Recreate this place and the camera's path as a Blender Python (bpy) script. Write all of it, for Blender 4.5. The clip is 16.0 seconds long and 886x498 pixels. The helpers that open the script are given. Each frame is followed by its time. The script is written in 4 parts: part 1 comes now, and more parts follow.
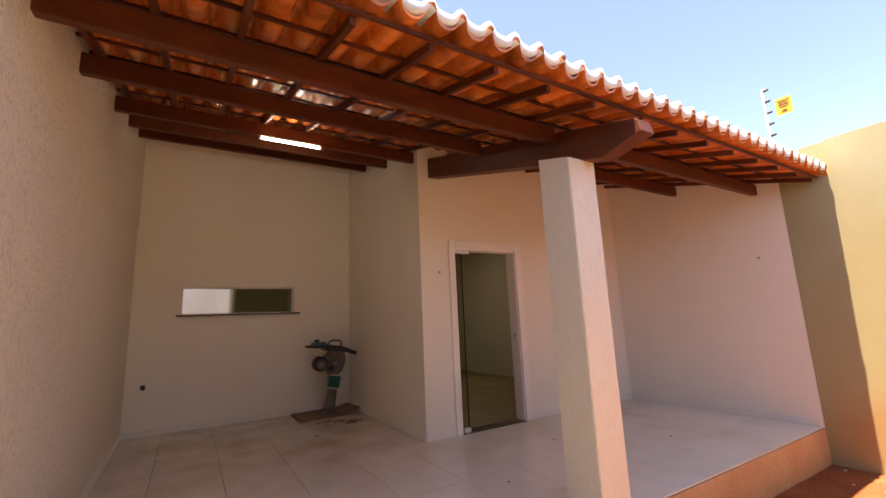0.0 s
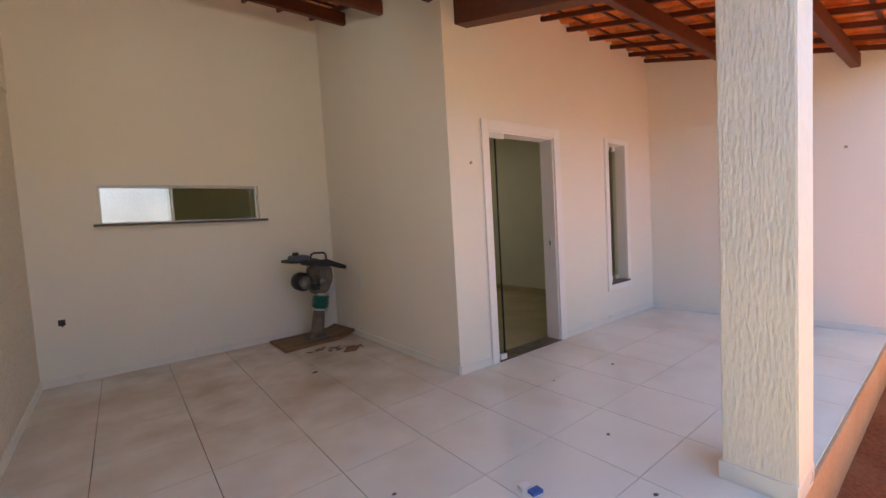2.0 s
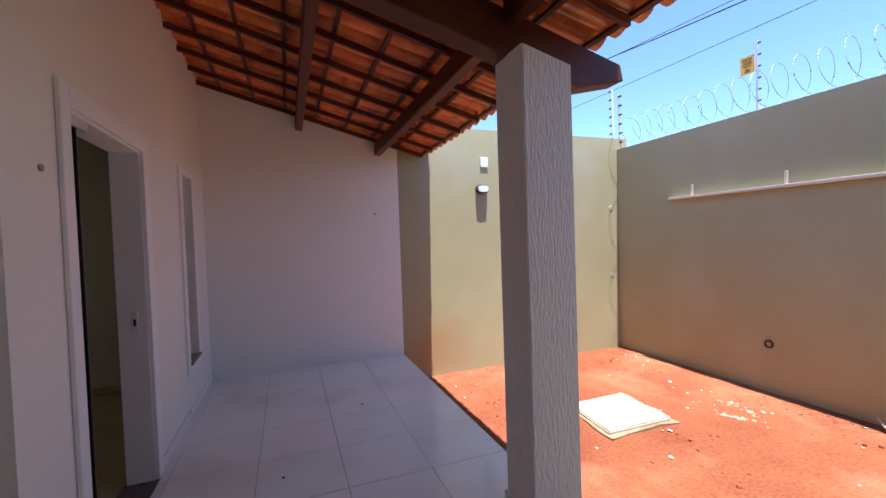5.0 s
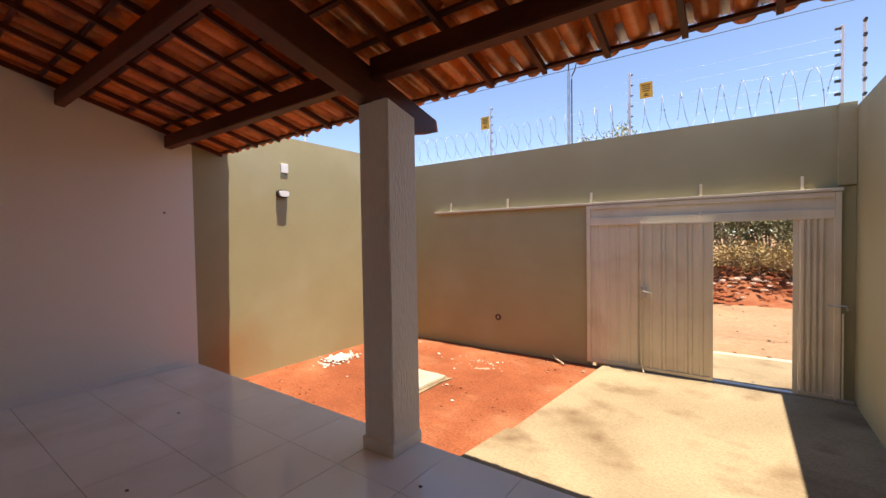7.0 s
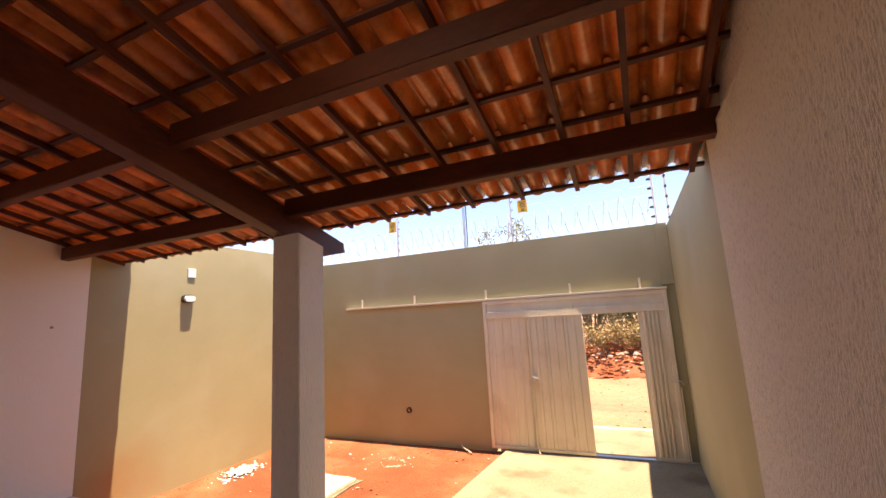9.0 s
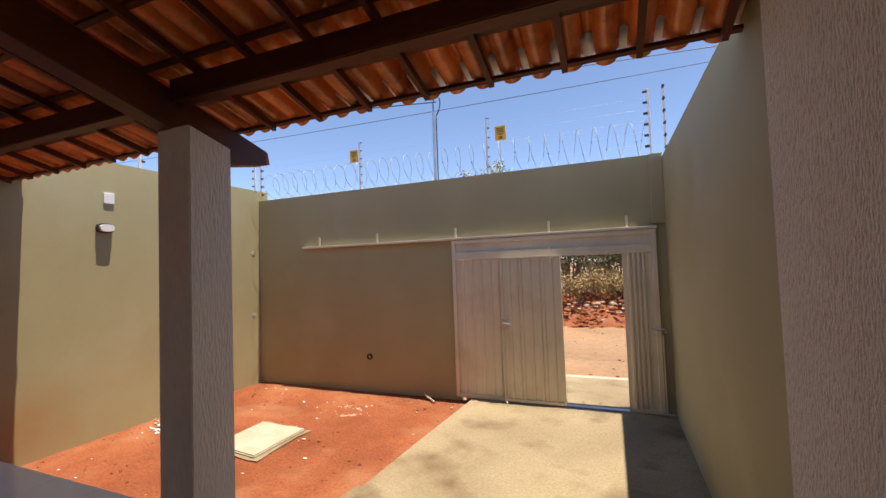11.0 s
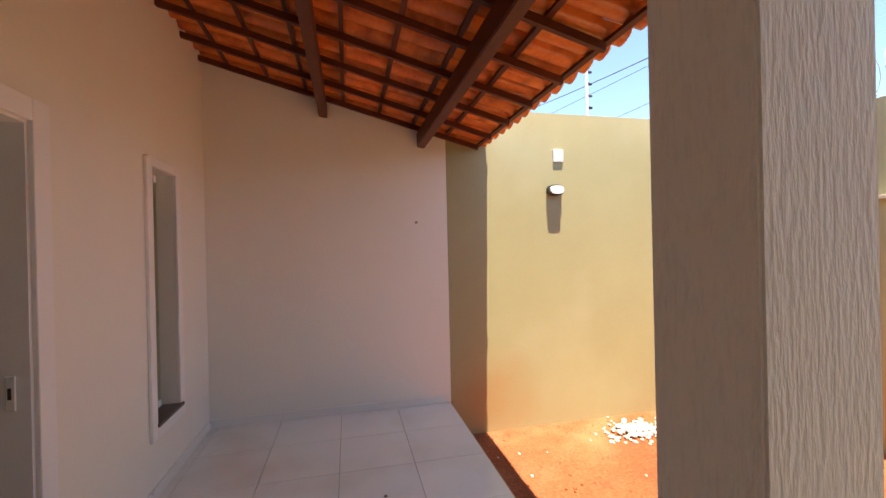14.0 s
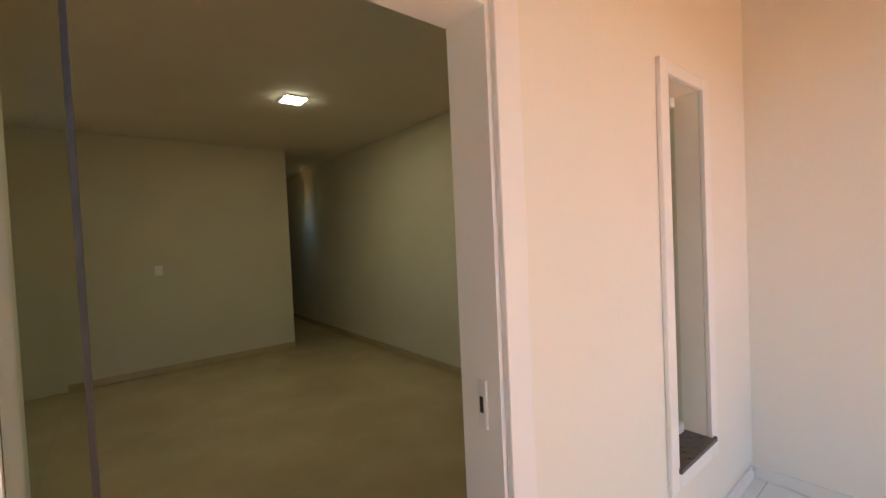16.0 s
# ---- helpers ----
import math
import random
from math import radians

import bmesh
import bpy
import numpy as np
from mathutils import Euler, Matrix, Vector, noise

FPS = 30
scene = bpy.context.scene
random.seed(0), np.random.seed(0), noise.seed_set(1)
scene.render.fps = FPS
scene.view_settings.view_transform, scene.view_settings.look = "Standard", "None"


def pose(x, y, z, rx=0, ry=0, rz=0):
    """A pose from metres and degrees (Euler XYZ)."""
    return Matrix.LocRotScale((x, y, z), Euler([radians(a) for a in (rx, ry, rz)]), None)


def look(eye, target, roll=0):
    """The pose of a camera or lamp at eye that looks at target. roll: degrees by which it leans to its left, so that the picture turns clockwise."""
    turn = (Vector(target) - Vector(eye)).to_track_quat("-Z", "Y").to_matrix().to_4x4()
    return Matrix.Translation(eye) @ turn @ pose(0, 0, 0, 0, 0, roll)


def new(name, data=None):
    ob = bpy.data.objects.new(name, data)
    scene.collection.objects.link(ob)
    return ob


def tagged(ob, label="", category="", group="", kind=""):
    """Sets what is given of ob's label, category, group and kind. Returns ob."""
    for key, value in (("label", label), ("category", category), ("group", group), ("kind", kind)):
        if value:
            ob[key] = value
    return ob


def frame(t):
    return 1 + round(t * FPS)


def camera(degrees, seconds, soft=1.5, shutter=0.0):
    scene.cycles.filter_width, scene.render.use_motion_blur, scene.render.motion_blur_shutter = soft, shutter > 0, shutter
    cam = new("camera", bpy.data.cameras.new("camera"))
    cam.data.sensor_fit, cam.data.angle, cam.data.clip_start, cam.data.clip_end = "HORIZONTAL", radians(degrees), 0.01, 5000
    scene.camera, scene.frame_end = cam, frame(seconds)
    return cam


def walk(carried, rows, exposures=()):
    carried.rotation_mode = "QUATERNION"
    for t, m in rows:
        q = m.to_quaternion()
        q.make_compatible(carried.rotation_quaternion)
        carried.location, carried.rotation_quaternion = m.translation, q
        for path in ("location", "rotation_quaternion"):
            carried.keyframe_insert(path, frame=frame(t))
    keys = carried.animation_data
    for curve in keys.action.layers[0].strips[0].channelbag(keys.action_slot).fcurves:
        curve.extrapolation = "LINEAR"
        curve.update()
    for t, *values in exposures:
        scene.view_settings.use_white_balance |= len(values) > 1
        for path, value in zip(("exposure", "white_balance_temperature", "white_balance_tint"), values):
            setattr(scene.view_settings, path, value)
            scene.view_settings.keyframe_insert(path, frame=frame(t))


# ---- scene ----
cam = camera(94.0, 16.0)
PATH = [
    (0, (-2.148, -4.005, 1.219), (-1.121, -2.323, 1.564), -2.5),
    (0.5, (-2.198, -3.783, 1.2), (-1.413, -1.945, 1.28), -1.9),
    (1, (-2.193, -3.484, 1.211), (-1.391, -1.654, 1.126), -2.8),
    (1.5, (-2.166, -3.036, 1.264), (-1.183, -1.299, 1.132), -3.3),
    (2, (-2.15, -2.605, 1.273), (-0.921, -1.032, 1.149), -3.3),
    (2.5, (-2.109, -2.245, 1.362), (-0.595, -0.946, 1.216), -2.9),
    (3, (-1.927, -1.942, 1.368), (-0.156, -1.022, 1.229), -2.1),
    (3.5, (-1.78, -1.782, 1.412), (0.156, -1.291, 1.309), -1.8),
    (4, (-1.737, -1.463, 1.467), (0.261, -1.419, 1.384), -1.8),
    (6.3, (-1.666, -0.23, 1.438), (-0.222, -1.614, 1.403), -1.6),
    (6.5, (-1.686, -0.149, 1.421), (-0.325, -1.614, 1.386), -1.4),
    (7, (-1.861, 0.087, 1.451), (-0.692, -1.535, 1.397), -0.9),
    (7.5, (-2.088, 0.164, 1.462), (-1.08, -1.562, 1.413), -0.6),
    (8, (-2.234, 0.217, 1.479), (-1.349, -1.576, 1.524), -1.2),
    (8.5, (-2.273, 0.348, 1.624), (-1.443, -1.46, 1.837), -2.6),
    (9, (-2.268, 0.492, 1.674), (-1.465, -1.313, 1.993), -3.2),
    (9.5, (-2.244, 0.487, 1.605), (-1.482, -1.344, 1.861), -2.4),
    (9.7, (-2.244, 0.422, 1.568), (-1.509, -1.428, 1.761), -1.8),
    (11.8, (-1.961, -0.727, 1.511), (-1.184, -2.569, 1.562), -1.3),
    (12, (-1.864, -0.829, 1.531), (-0.965, -2.615, 1.588), -1.6),
    (12.5, (-1.574, -1.021, 1.535), (-0.33, -2.586, 1.606), -2.0),
    (13, (-1.282, -1.151, 1.533), (0.279, -2.4, 1.597), -1.7),
    (13.5, (-0.952, -1.244, 1.531), (0.845, -2.122, 1.573), -1.7),
    (14, (-0.57, -1.204, 1.527), (1.379, -1.655, 1.522), -1.3),
    (14.5, (-0.272, -1.107, 1.51), (1.728, -1.066, 1.486), -1.7),
    (15, (0.016, -1.003, 1.493), (1.933, -0.431, 1.457), -2.0),
    (15.5, (0.315, -0.837, 1.467), (1.983, 0.266, 1.428), -2.2),
    (16, (0.576, -0.744, 1.463), (1.831, 0.812, 1.407), -2.6),
]
EXPOSURES = [(0, 3.2, 8900, 19), (0.5, 3.85, 7300, 2), (1, 3.7, 7130, 0), (1.5, 3.85, 6950, 0.7), (2.5, 3.95, 6300, 2), (3.5, 3.45, 5300, 8.3), (4, 3.15, 5100, 13), (6.5, 2.25, 7400, 13), (7, 2.25, 7670, 14.4), (8, 2.25, 8220, 18.2), (9, 2.75, 8700, 23), (9.5, 2.75, 7160, 18), (9.7, 2.6, 7200, 17), (11.8, 1.85, 7400, 12), (12.5, 1.91, 7590, 11.8), (13.5, 2.6, 8100, 16), (14, 3.03, 7860, 8), (14.5, 3.12, 7260, 7), (15.5, 4.35, 7690, -3), (16, 4.45, 7500, -5)]
walk(cam, [(t, look(eye, target, roll)) for t, eye, target, roll in PATH], EXPOSURES)

# ---------------------------------------------------------------- world and light
world = bpy.data.worlds.new("sky_world")
scene.world = world
world.use_nodes = True
wn = world.node_tree
sky = wn.nodes.new("ShaderNodeTexSky")
sky.sky_type = "NISHITA"
sky.sun_disc = False
SUN_WAY = Vector((0.195, 0.024, -1.0)).normalized()
sky.sun_elevation = math.asin(-SUN_WAY.z)
sky.sun_rotation = math.atan2(-SUN_WAY.x, -SUN_WAY.y)
sky.altitude = 2000
sky.air_density, sky.dust_density, sky.ozone_density = 0.8, 0.0, 3.6
wn.nodes["Background"].inputs["Strength"].default_value = 0.07
wn.links.new(sky.outputs["Color"], wn.nodes["Background"].inputs["Color"])

sun_data = bpy.data.lights.new("sun", "SUN")
sun_data.energy, sun_data.angle, sun_data.color = 2.2, radians(0.53), (1.0, 0.95, 0.86)
sun_ob = new("sun", sun_data)
sun_ob.matrix_world = Matrix.Translation((-3, -3, 12)) @ SUN_WAY.to_track_quat("-Z", "Y").to_matrix().to_4x4()


# ---------------------------------------------------------------- materials
def mat(name, a, b, scale=3.0, rough=0.7, metal=0.0, fine=60.0, bump=0.2, depth=0.004, stretch=(1, 1, 1), vary=0.0,
        fine_mix=0.25, dirt=None, dirt_scale=1.2, dirt_amount=0.5, rough_vary=0.1, spec=0.5, pit_shade=0.0, film=None):
    """Two colours mixed by a broad and a fine noise, shade painted into plaster pits, an optional stain colour, bump,
    and a shift from piece to piece.
    """
    m = bpy.data.materials.new(name)
    m.use_nodes = True
    nt = m.node_tree
    n, l = nt.nodes, nt.links
    bs = n["Principled BSDF"]
    tc = n.new("ShaderNodeTexCoord")
    mp = n.new("ShaderNodeMapping")
    mp.inputs["Scale"].default_value = stretch
    l.new(tc.outputs["Object"], mp.inputs["Vector"])
    big = n.new("ShaderNodeTexNoise")
    big.inputs["Scale"].default_value, big.inputs["Detail"].default_value = scale, 5
    small = n.new("ShaderNodeTexNoise")
    small.inputs["Scale"].default_value, small.inputs["Detail"].default_value = fine, 4
    src = mp.outputs["Vector"]
    if vary:
        info = n.new("ShaderNodeObjectInfo")
        add = n.new("ShaderNodeVectorMath")
        add.operation = "ADD"
        sc = n.new("ShaderNodeMath")
        sc.operation = "MULTIPLY"
        sc.inputs[1].default_value = 37.0
        l.new(info.outputs["Random"], sc.inputs[0])
        l.new(src, add.inputs[0])
        l.new(sc.outputs[0], add.inputs[1])
        src = add.outputs[0]
    l.new(src, big.inputs["Vector"])
    l.new(src, small.inputs["Vector"])
    ramp = n.new("ShaderNodeMapRange")
    ramp.inputs["From Min"].default_value, ramp.inputs["From Max"].default_value = 0.3, 0.7
    l.new(big.outputs["Fac"], ramp.inputs["Value"])
    mix = n.new("ShaderNodeMix")
    mix.data_type = "RGBA"
    mix.inputs[6].default_value, mix.inputs[7].default_value = (*a, 1), (*b, 1)
    l.new(ramp.outputs[0], mix.inputs[0])
    col = mix.outputs[2]
    over = n.new("ShaderNodeMix")
    over.data_type, over.blend_type = "RGBA", "OVERLAY"
    over.inputs[0].default_value = fine_mix
    l.new(col, over.inputs[6])
    l.new(small.outputs["Fac"], over.inputs[7])
    col = over.outputs[2]
    # the shade inside plaster hollows is painted by darkening the fine noise's lows
    if pit_shade:
        pm = n.new("ShaderNodeMapRange")
        pm.inputs["From Min"].default_value, pm.inputs["From Max"].default_value = 0.34, 0.47
        pm.inputs["To Min"].default_value = 1 - pit_shade
        l.new(small.outputs["Fac"], pm.inputs["Value"])
        pv = n.new("ShaderNodeHueSaturation")
        l.new(pm.outputs[0], pv.inputs["Value"])
        l.new(col, pv.inputs["Color"])
        col = pv.outputs["Color"]
    if dirt:
        dn = n.new("ShaderNodeTexNoise")
        dn.inputs["Scale"].default_value, dn.inputs["Detail"].default_value = dirt_scale, 7
        geo = n.new("ShaderNodeNewGeometry")
        l.new(geo.outputs["Position"], dn.inputs["Vector"])
        dr = n.new("ShaderNodeMapRange")
        dr.inputs["From Min"].default_value, dr.inputs["From Max"].default_value = 0.52, 0.72
        dr.inputs["To Max"].default_value = dirt_amount
        l.new(dn.outputs["Fac"], dr.inputs["Value"])
        dm = n.new("ShaderNodeMix")
        dm.data_type = "RGBA"
        dm.inputs[7].default_value = (*dirt, 1)
        l.new(dr.outputs[0], dm.inputs[0])
        l.new(col, dm.inputs[6])
        col = dm.outputs[2]
    if film:
        # a worn-in patch of dust round one spot, broken up by noise
        cx, cy, rad, fc = film
        geo2 = n.new("ShaderNodeNewGeometry")
        dist = n.new("ShaderNodeVectorMath")
        dist.operation = "DISTANCE"
        dist.inputs[1].default_value = (cx, cy, 0)
        l.new(geo2.outputs["Position"], dist.inputs[0])
        fr = n.new("ShaderNodeMapRange")
        fr.inputs["From Min"].default_value, fr.inputs["From Max"].default_value = rad * 0.3, rad
        fr.inputs["To Min"].default_value, fr.inputs["To Max"].default_value = 1.0, 0.0
        l.new(dist.outputs["Value"], fr.inputs["Value"])
        fn = n.new("ShaderNodeTexNoise")
        fn.inputs["Scale"].default_value, fn.inputs["Detail"].default_value = 2.6, 8
        l.new(geo2.outputs["Position"], fn.inputs["Vector"])
        fm = n.new("ShaderNodeMath")
        fm.operation = "MULTIPLY"
        fs = n.new("ShaderNodeMapRange")
        fs.inputs["From Min"].default_value, fs.inputs["From Max"].default_value = 0.1, 0.75
        l.new(fn.outputs["Fac"], fs.inputs["Value"])
        l.new(fr.outputs[0], fm.inputs[0])
        l.new(fs.outputs[0], fm.inputs[1])
        fx = n.new("ShaderNodeMix")
        fx.data_type = "RGBA"
        fx.inputs[7].default_value = (*fc, 1)
        l.new(fm.outputs[0], fx.inputs[0])
        l.new(col, fx.inputs[6])
        col = fx.outputs[2]
    if vary:
        hv = n.new("ShaderNodeHueSaturation")
        mr = n.new("ShaderNodeMapRange")
        mr.inputs["To Min"].default_value, mr.inputs["To Max"].default_value = 1 - vary, 1 + vary
        l.new(info.outputs["Random"], mr.inputs["Value"])
        l.new(mr.outputs[0], hv.inputs["Value"])
        l.new(col, hv.inputs["Color"])
        col = hv.outputs["Color"]
    l.new(col, bs.inputs["Base Color"])
    rr = n.new("ShaderNodeMapRange")
    rr.inputs["To Min"].default_value, rr.inputs["To Max"].default_value = max(0.02, rough - rough_vary), min(1, rough + rough_vary)
    l.new(big.outputs["Fac"], rr.inputs["Value"])
    l.new(rr.outputs[0], bs.inputs["Roughness"])
    bs.inputs["Metallic"].default_value = metal
    bs.inputs["Specular IOR Level"].default_value = spec
    if bump:
        bp = n.new("ShaderNodeBump")
        bp.inputs["Strength"].default_value, bp.inputs["Distance"].default_value = bump, depth
        l.new(small.outputs["Fac"], bp.inputs["Height"])
        l.new(bp.outputs[0], bs.inputs["Normal"])
    return m


def glow(name, colour, strength):
    m = bpy.data.materials.new(name)
    m.use_nodes = True
    bs = m.node_tree.nodes["Principled BSDF"]
    bs.inputs["Base Color"].default_value = (0.9, 0.9, 0.9, 1)
    bs.inputs["Emission Color"].default_value, bs.inputs["Emission Strength"].default_value = (*colour, 1), strength
    return m


def glass_mat(name, tint):
    m = bpy.data.materials.new(name)
    m.use_nodes = True
    bs = m.node_tree.nodes["Principled BSDF"]
    bs.inputs["Base Color"].default_value = (*tint, 1)
    bs.inputs["Transmission Weight"].default_value = 1.0
    bs.inputs["Roughness"].default_value = 0.02
    bs.inputs["IOR"].default_value = 1.06
    return m


M_WALL = mat("cream_textured_paint", (0.86, 0.815, 0.725), (0.885, 0.84, 0.75), 1.5, 0.75, fine=70, bump=0.35, depth=0.004, stretch=(1, 1, 0.35), fine_mix=0.06, rough_vary=0.05)
M_SIDE = mat("cream_rough_plaster", (0.87, 0.79, 0.665), (0.90, 0.82, 0.695), 1.2, 0.8, fine=110, bump=1.0, depth=0.02, stretch=(1, 1, 0.36), pit_shade=0.22, fine_mix=0.15, rough_vary=0.05)
M_PILLAR = mat("grooved_cream_plaster", (0.83, 0.775, 0.69), (0.87, 0.815, 0.73), 2.0, 0.75, fine=75, bump=1.0, depth=0.009, stretch=(1, 1, 0.23), pit_shade=0.05, fine_mix=0.08, rough_vary=0.05)
M_OLIVE = mat("olive_paint", (0.355, 0.31, 0.165), (0.415, 0.37, 0.205), 0.7, 0.75, fine=90, bump=0.25, depth=0.003, fine_mix=0.08, dirt=(0.50, 0.46, 0.33), dirt_scale=0.9, dirt_amount=0.3, film=(3.4, -2.6, 0.62, (0.42, 0.25, 0.11)))
M_WHITE = mat("white_trim_paint", (0.90, 0.87, 0.84), (0.92, 0.89, 0.86), 4, 0.45, fine=50, bump=0.05, fine_mix=0.04)
M_TILE = mat("glossy_cream_tile", (0.84, 0.80, 0.72), (0.88, 0.84, 0.76), 2.5, 0.11, fine=30, bump=0.02, depth=0.001, vary=0.02, fine_mix=0.05, dirt=(0.60, 0.47, 0.34), dirt_scale=1.1, dirt_amount=0.4, rough_vary=0.06, film=(-1.3, 1.5, 3.0, (0.50, 0.37, 0.25)))
# indoor floor and baseboards: a darker, yellower tone than the porch tile
M_TILE_IN = mat("glossy_tan_indoor_tile", (0.42, 0.325, 0.17), (0.50, 0.395, 0.22), 2.0, 0.2, fine=30, bump=0.02, depth=0.001, fine_mix=0.05, dirt=(0.4, 0.28, 0.16), dirt_scale=1.4, dirt_amount=0.3)
M_GROUT = mat("grey_grout", (0.20, 0.165, 0.135), (0.30, 0.255, 0.21), 8, 0.9)
M_BASE = mat("cream_baseboard_tile", (0.82, 0.79, 0.73), (0.86, 0.83, 0.77), 3, 0.3, fine=40, bump=0.03, fine_mix=0.05)
M_RISER = mat("dusty_step_plaster", (0.50, 0.30, 0.17), (0.56, 0.38, 0.24), 3, 0.9, fine=50, bump=0.3)
M_WOOD = mat("varnished_red_brown_wood", (0.085, 0.023, 0.011), (0.145, 0.040, 0.018), 5, 0.5, fine=40, spec=0.3, bump=0.25, depth=0.003, stretch=(0.35, 1, 1), fine_mix=0.3)
M_WOOD_Y = mat("varnished_red_brown_rafter", (0.085, 0.023, 0.011), (0.145, 0.040, 0.018), 5, 0.5, fine=40, spec=0.3, bump=0.25, depth=0.003, stretch=(1, 0.35, 1), fine_mix=0.3, vary=0.15)
M_CLAY = mat("orange_clay_tile", (0.64, 0.145, 0.036), (0.80, 0.245, 0.062), 6, 0.2, fine=45, bump=0.25, depth=0.003, vary=0.2, fine_mix=0.3, dirt=(0.20, 0.045, 0.02), dirt_scale=5, dirt_amount=0.75)
M_EAVE = mat("white_painted_tile_edge", (0.78, 0.76, 0.74), (0.84, 0.82, 0.80), 6, 0.6, fine=60, bump=0.2)
M_DIRT = mat("red_laterite_soil", (0.20, 0.056, 0.025), (0.31, 0.098, 0.044), 1.6, 0.95, fine=38, bump=0.9, depth=0.025, fine_mix=0.6, dirt=(0.38, 0.18, 0.095), dirt_scale=1.5, dirt_amount=0.55, spec=0.15)
M_ROAD = mat("pale_dirt_road", (0.255, 0.155, 0.09), (0.32, 0.205, 0.125), 0.8, 0.95, fine=14, bump=0.6, depth=0.02, fine_mix=0.4, spec=0.15, dirt=(0.5, 0.27, 0.14), dirt_scale=0.5)
M_CONC = mat("dusty_yellow_concrete", (0.235, 0.182, 0.112), (0.335, 0.268, 0.17), 1.3, 0.9, fine=45, bump=0.35, depth=0.006, fine_mix=0.35, dirt=(0.13, 0.075, 0.04), dirt_scale=2.2, dirt_amount=0.75, spec=0.2)
M_SLAB = mat("pale_cement", (0.38, 0.33, 0.25), (0.46, 0.41, 0.32), 5, 0.9, fine=70, bump=0.5, dirt=(0.5, 0.3, 0.17), dirt_scale=4, dirt_amount=0.5, spec=0.2)
M_RUBBLE = mat("white_rubble", (0.50, 0.47, 0.43), (0.66, 0.63, 0.58), 9, 0.9, fine=70, bump=0.5)
M_HEAP = mat("pinkish_rubble", (0.40, 0.27, 0.19), (0.52, 0.38, 0.29), 9, 0.9, fine=40, bump=0.5, vary=0.1)
M_YARD = mat("whitewashed_wall", (0.33, 0.34, 0.315), (0.40, 0.41, 0.385), 1.5, 0.85, fine=40, bump=0.2)
M_GATE = mat("cream_painted_steel", (0.70, 0.61, 0.45), (0.76, 0.67, 0.51), 2, 0.42, fine=30, bump=0.04, stretch=(1, 1, 0.1), fine_mix=0.12, dirt=(0.52, 0.40, 0.27), dirt_scale=2.5, dirt_amount=0.4)
M_STEEL = mat("galvanised_steel", (0.5, 0.5, 0.5), (0.62, 0.62, 0.62), 12, 0.35, 0.9, fine=80, bump=0.05)
M_WIRE = mat("dull_galvanised_wire", (0.30, 0.32, 0.34), (0.42, 0.44, 0.46), 12, 0.55, 0.5, fine=80, bump=0)
M_ALU = mat("white_aluminium", (0.72, 0.72, 0.70), (0.78, 0.78, 0.76), 12, 0.35, 0.2, fine=80, bump=0.02)
M_BLACK = mat("black_plastic", (0.012, 0.012, 0.013), (0.03, 0.03, 0.03), 9, 0.5, fine=60, bump=0.1)
M_GRANITE = mat("brown_granite", (0.075, 0.055, 0.042), (0.13, 0.10, 0.08), 30, 0.3, fine=90, bump=0.03, fine_mix=0.25)
M_YELLOW = mat("yellow_sign_plastic", (0.85, 0.48, 0.03), (0.88, 0.54, 0.05), 6, 0.5, bump=0)
M_PLASTIC = mat("white_plastic", (0.78, 0.78, 0.76), (0.82, 0.82, 0.8), 6, 0.4, bump=0)
M_GLASS = glass_mat("green_tinted_glass", (0.85, 0.88, 0.79))
M_DIFF = glass_mat("frosted_lamp_glass", (0.9, 0.9, 0.9))
M_LED = glow("led_white", (1.0, 0.97, 0.92), 9)
M_PANEL = glow("led_panel_white", (1.0, 0.95, 0.85), 5)
M_BLUE = mat("blue_plastic", (0.05, 0.12, 0.42), (0.07, 0.17, 0.5), 9, 0.4, bump=0)
M_TANK = mat("blue_grey_plastic", (0.05, 0.07, 0.11), (0.08, 0.10, 0.15), 9, 0.5, bump=0.05)
M_GREEN = mat("green_rubber", (0.008, 0.10, 0.075), (0.012, 0.15, 0.11), 9, 0.45, bump=0.05)
M_ENGINE = mat("oily_grey_metal", (0.10, 0.095, 0.085), (0.30, 0.28, 0.25), 14, 0.4, 0.7, fine=60, bump=0.2)
M_CAST = mat("dusty_cast_iron", (0.13, 0.11, 0.09), (0.24, 0.20, 0.165), 9, 0.7, 0.2, fine=60, bump=0.3)
M_PLY = mat("worn_plywood", (0.17, 0.095, 0.048), (0.26, 0.155, 0.085), 5, 0.8, fine=40, bump=0.4, stretch=(0.3, 2, 1), fine_mix=0.4, dirt=(0.1, 0.055, 0.03), dirt_scale=5)
M_STAIN = mat("dark_oil_and_soil", (0.12, 0.07, 0.04), (0.2, 0.12, 0.07), 20, 0.8)
M_LEAF = mat("dry_green_foliage", (0.09, 0.095, 0.035), (0.17, 0.15, 0.065), 2, 0.7, fine=20, bump=0, vary=0.15)
M_GRASS = mat("dry_yellow_grass", (0.27, 0.19, 0.07), (0.36, 0.26, 0.11), 2, 0.8, fine=20, bump=0)
M_FRESH = mat("fresh_yellow_green_foliage", (0.20, 0.22, 0.035), (0.30, 0.30, 0.06), 2, 0.6, fine=20, bump=0)
M_TWIG = mat("pale_dry_twig", (0.26, 0.20, 0.14), (0.36, 0.29, 0.21), 5, 0.8)
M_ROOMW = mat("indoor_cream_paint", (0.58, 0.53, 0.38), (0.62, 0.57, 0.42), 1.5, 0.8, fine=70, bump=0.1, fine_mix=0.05)
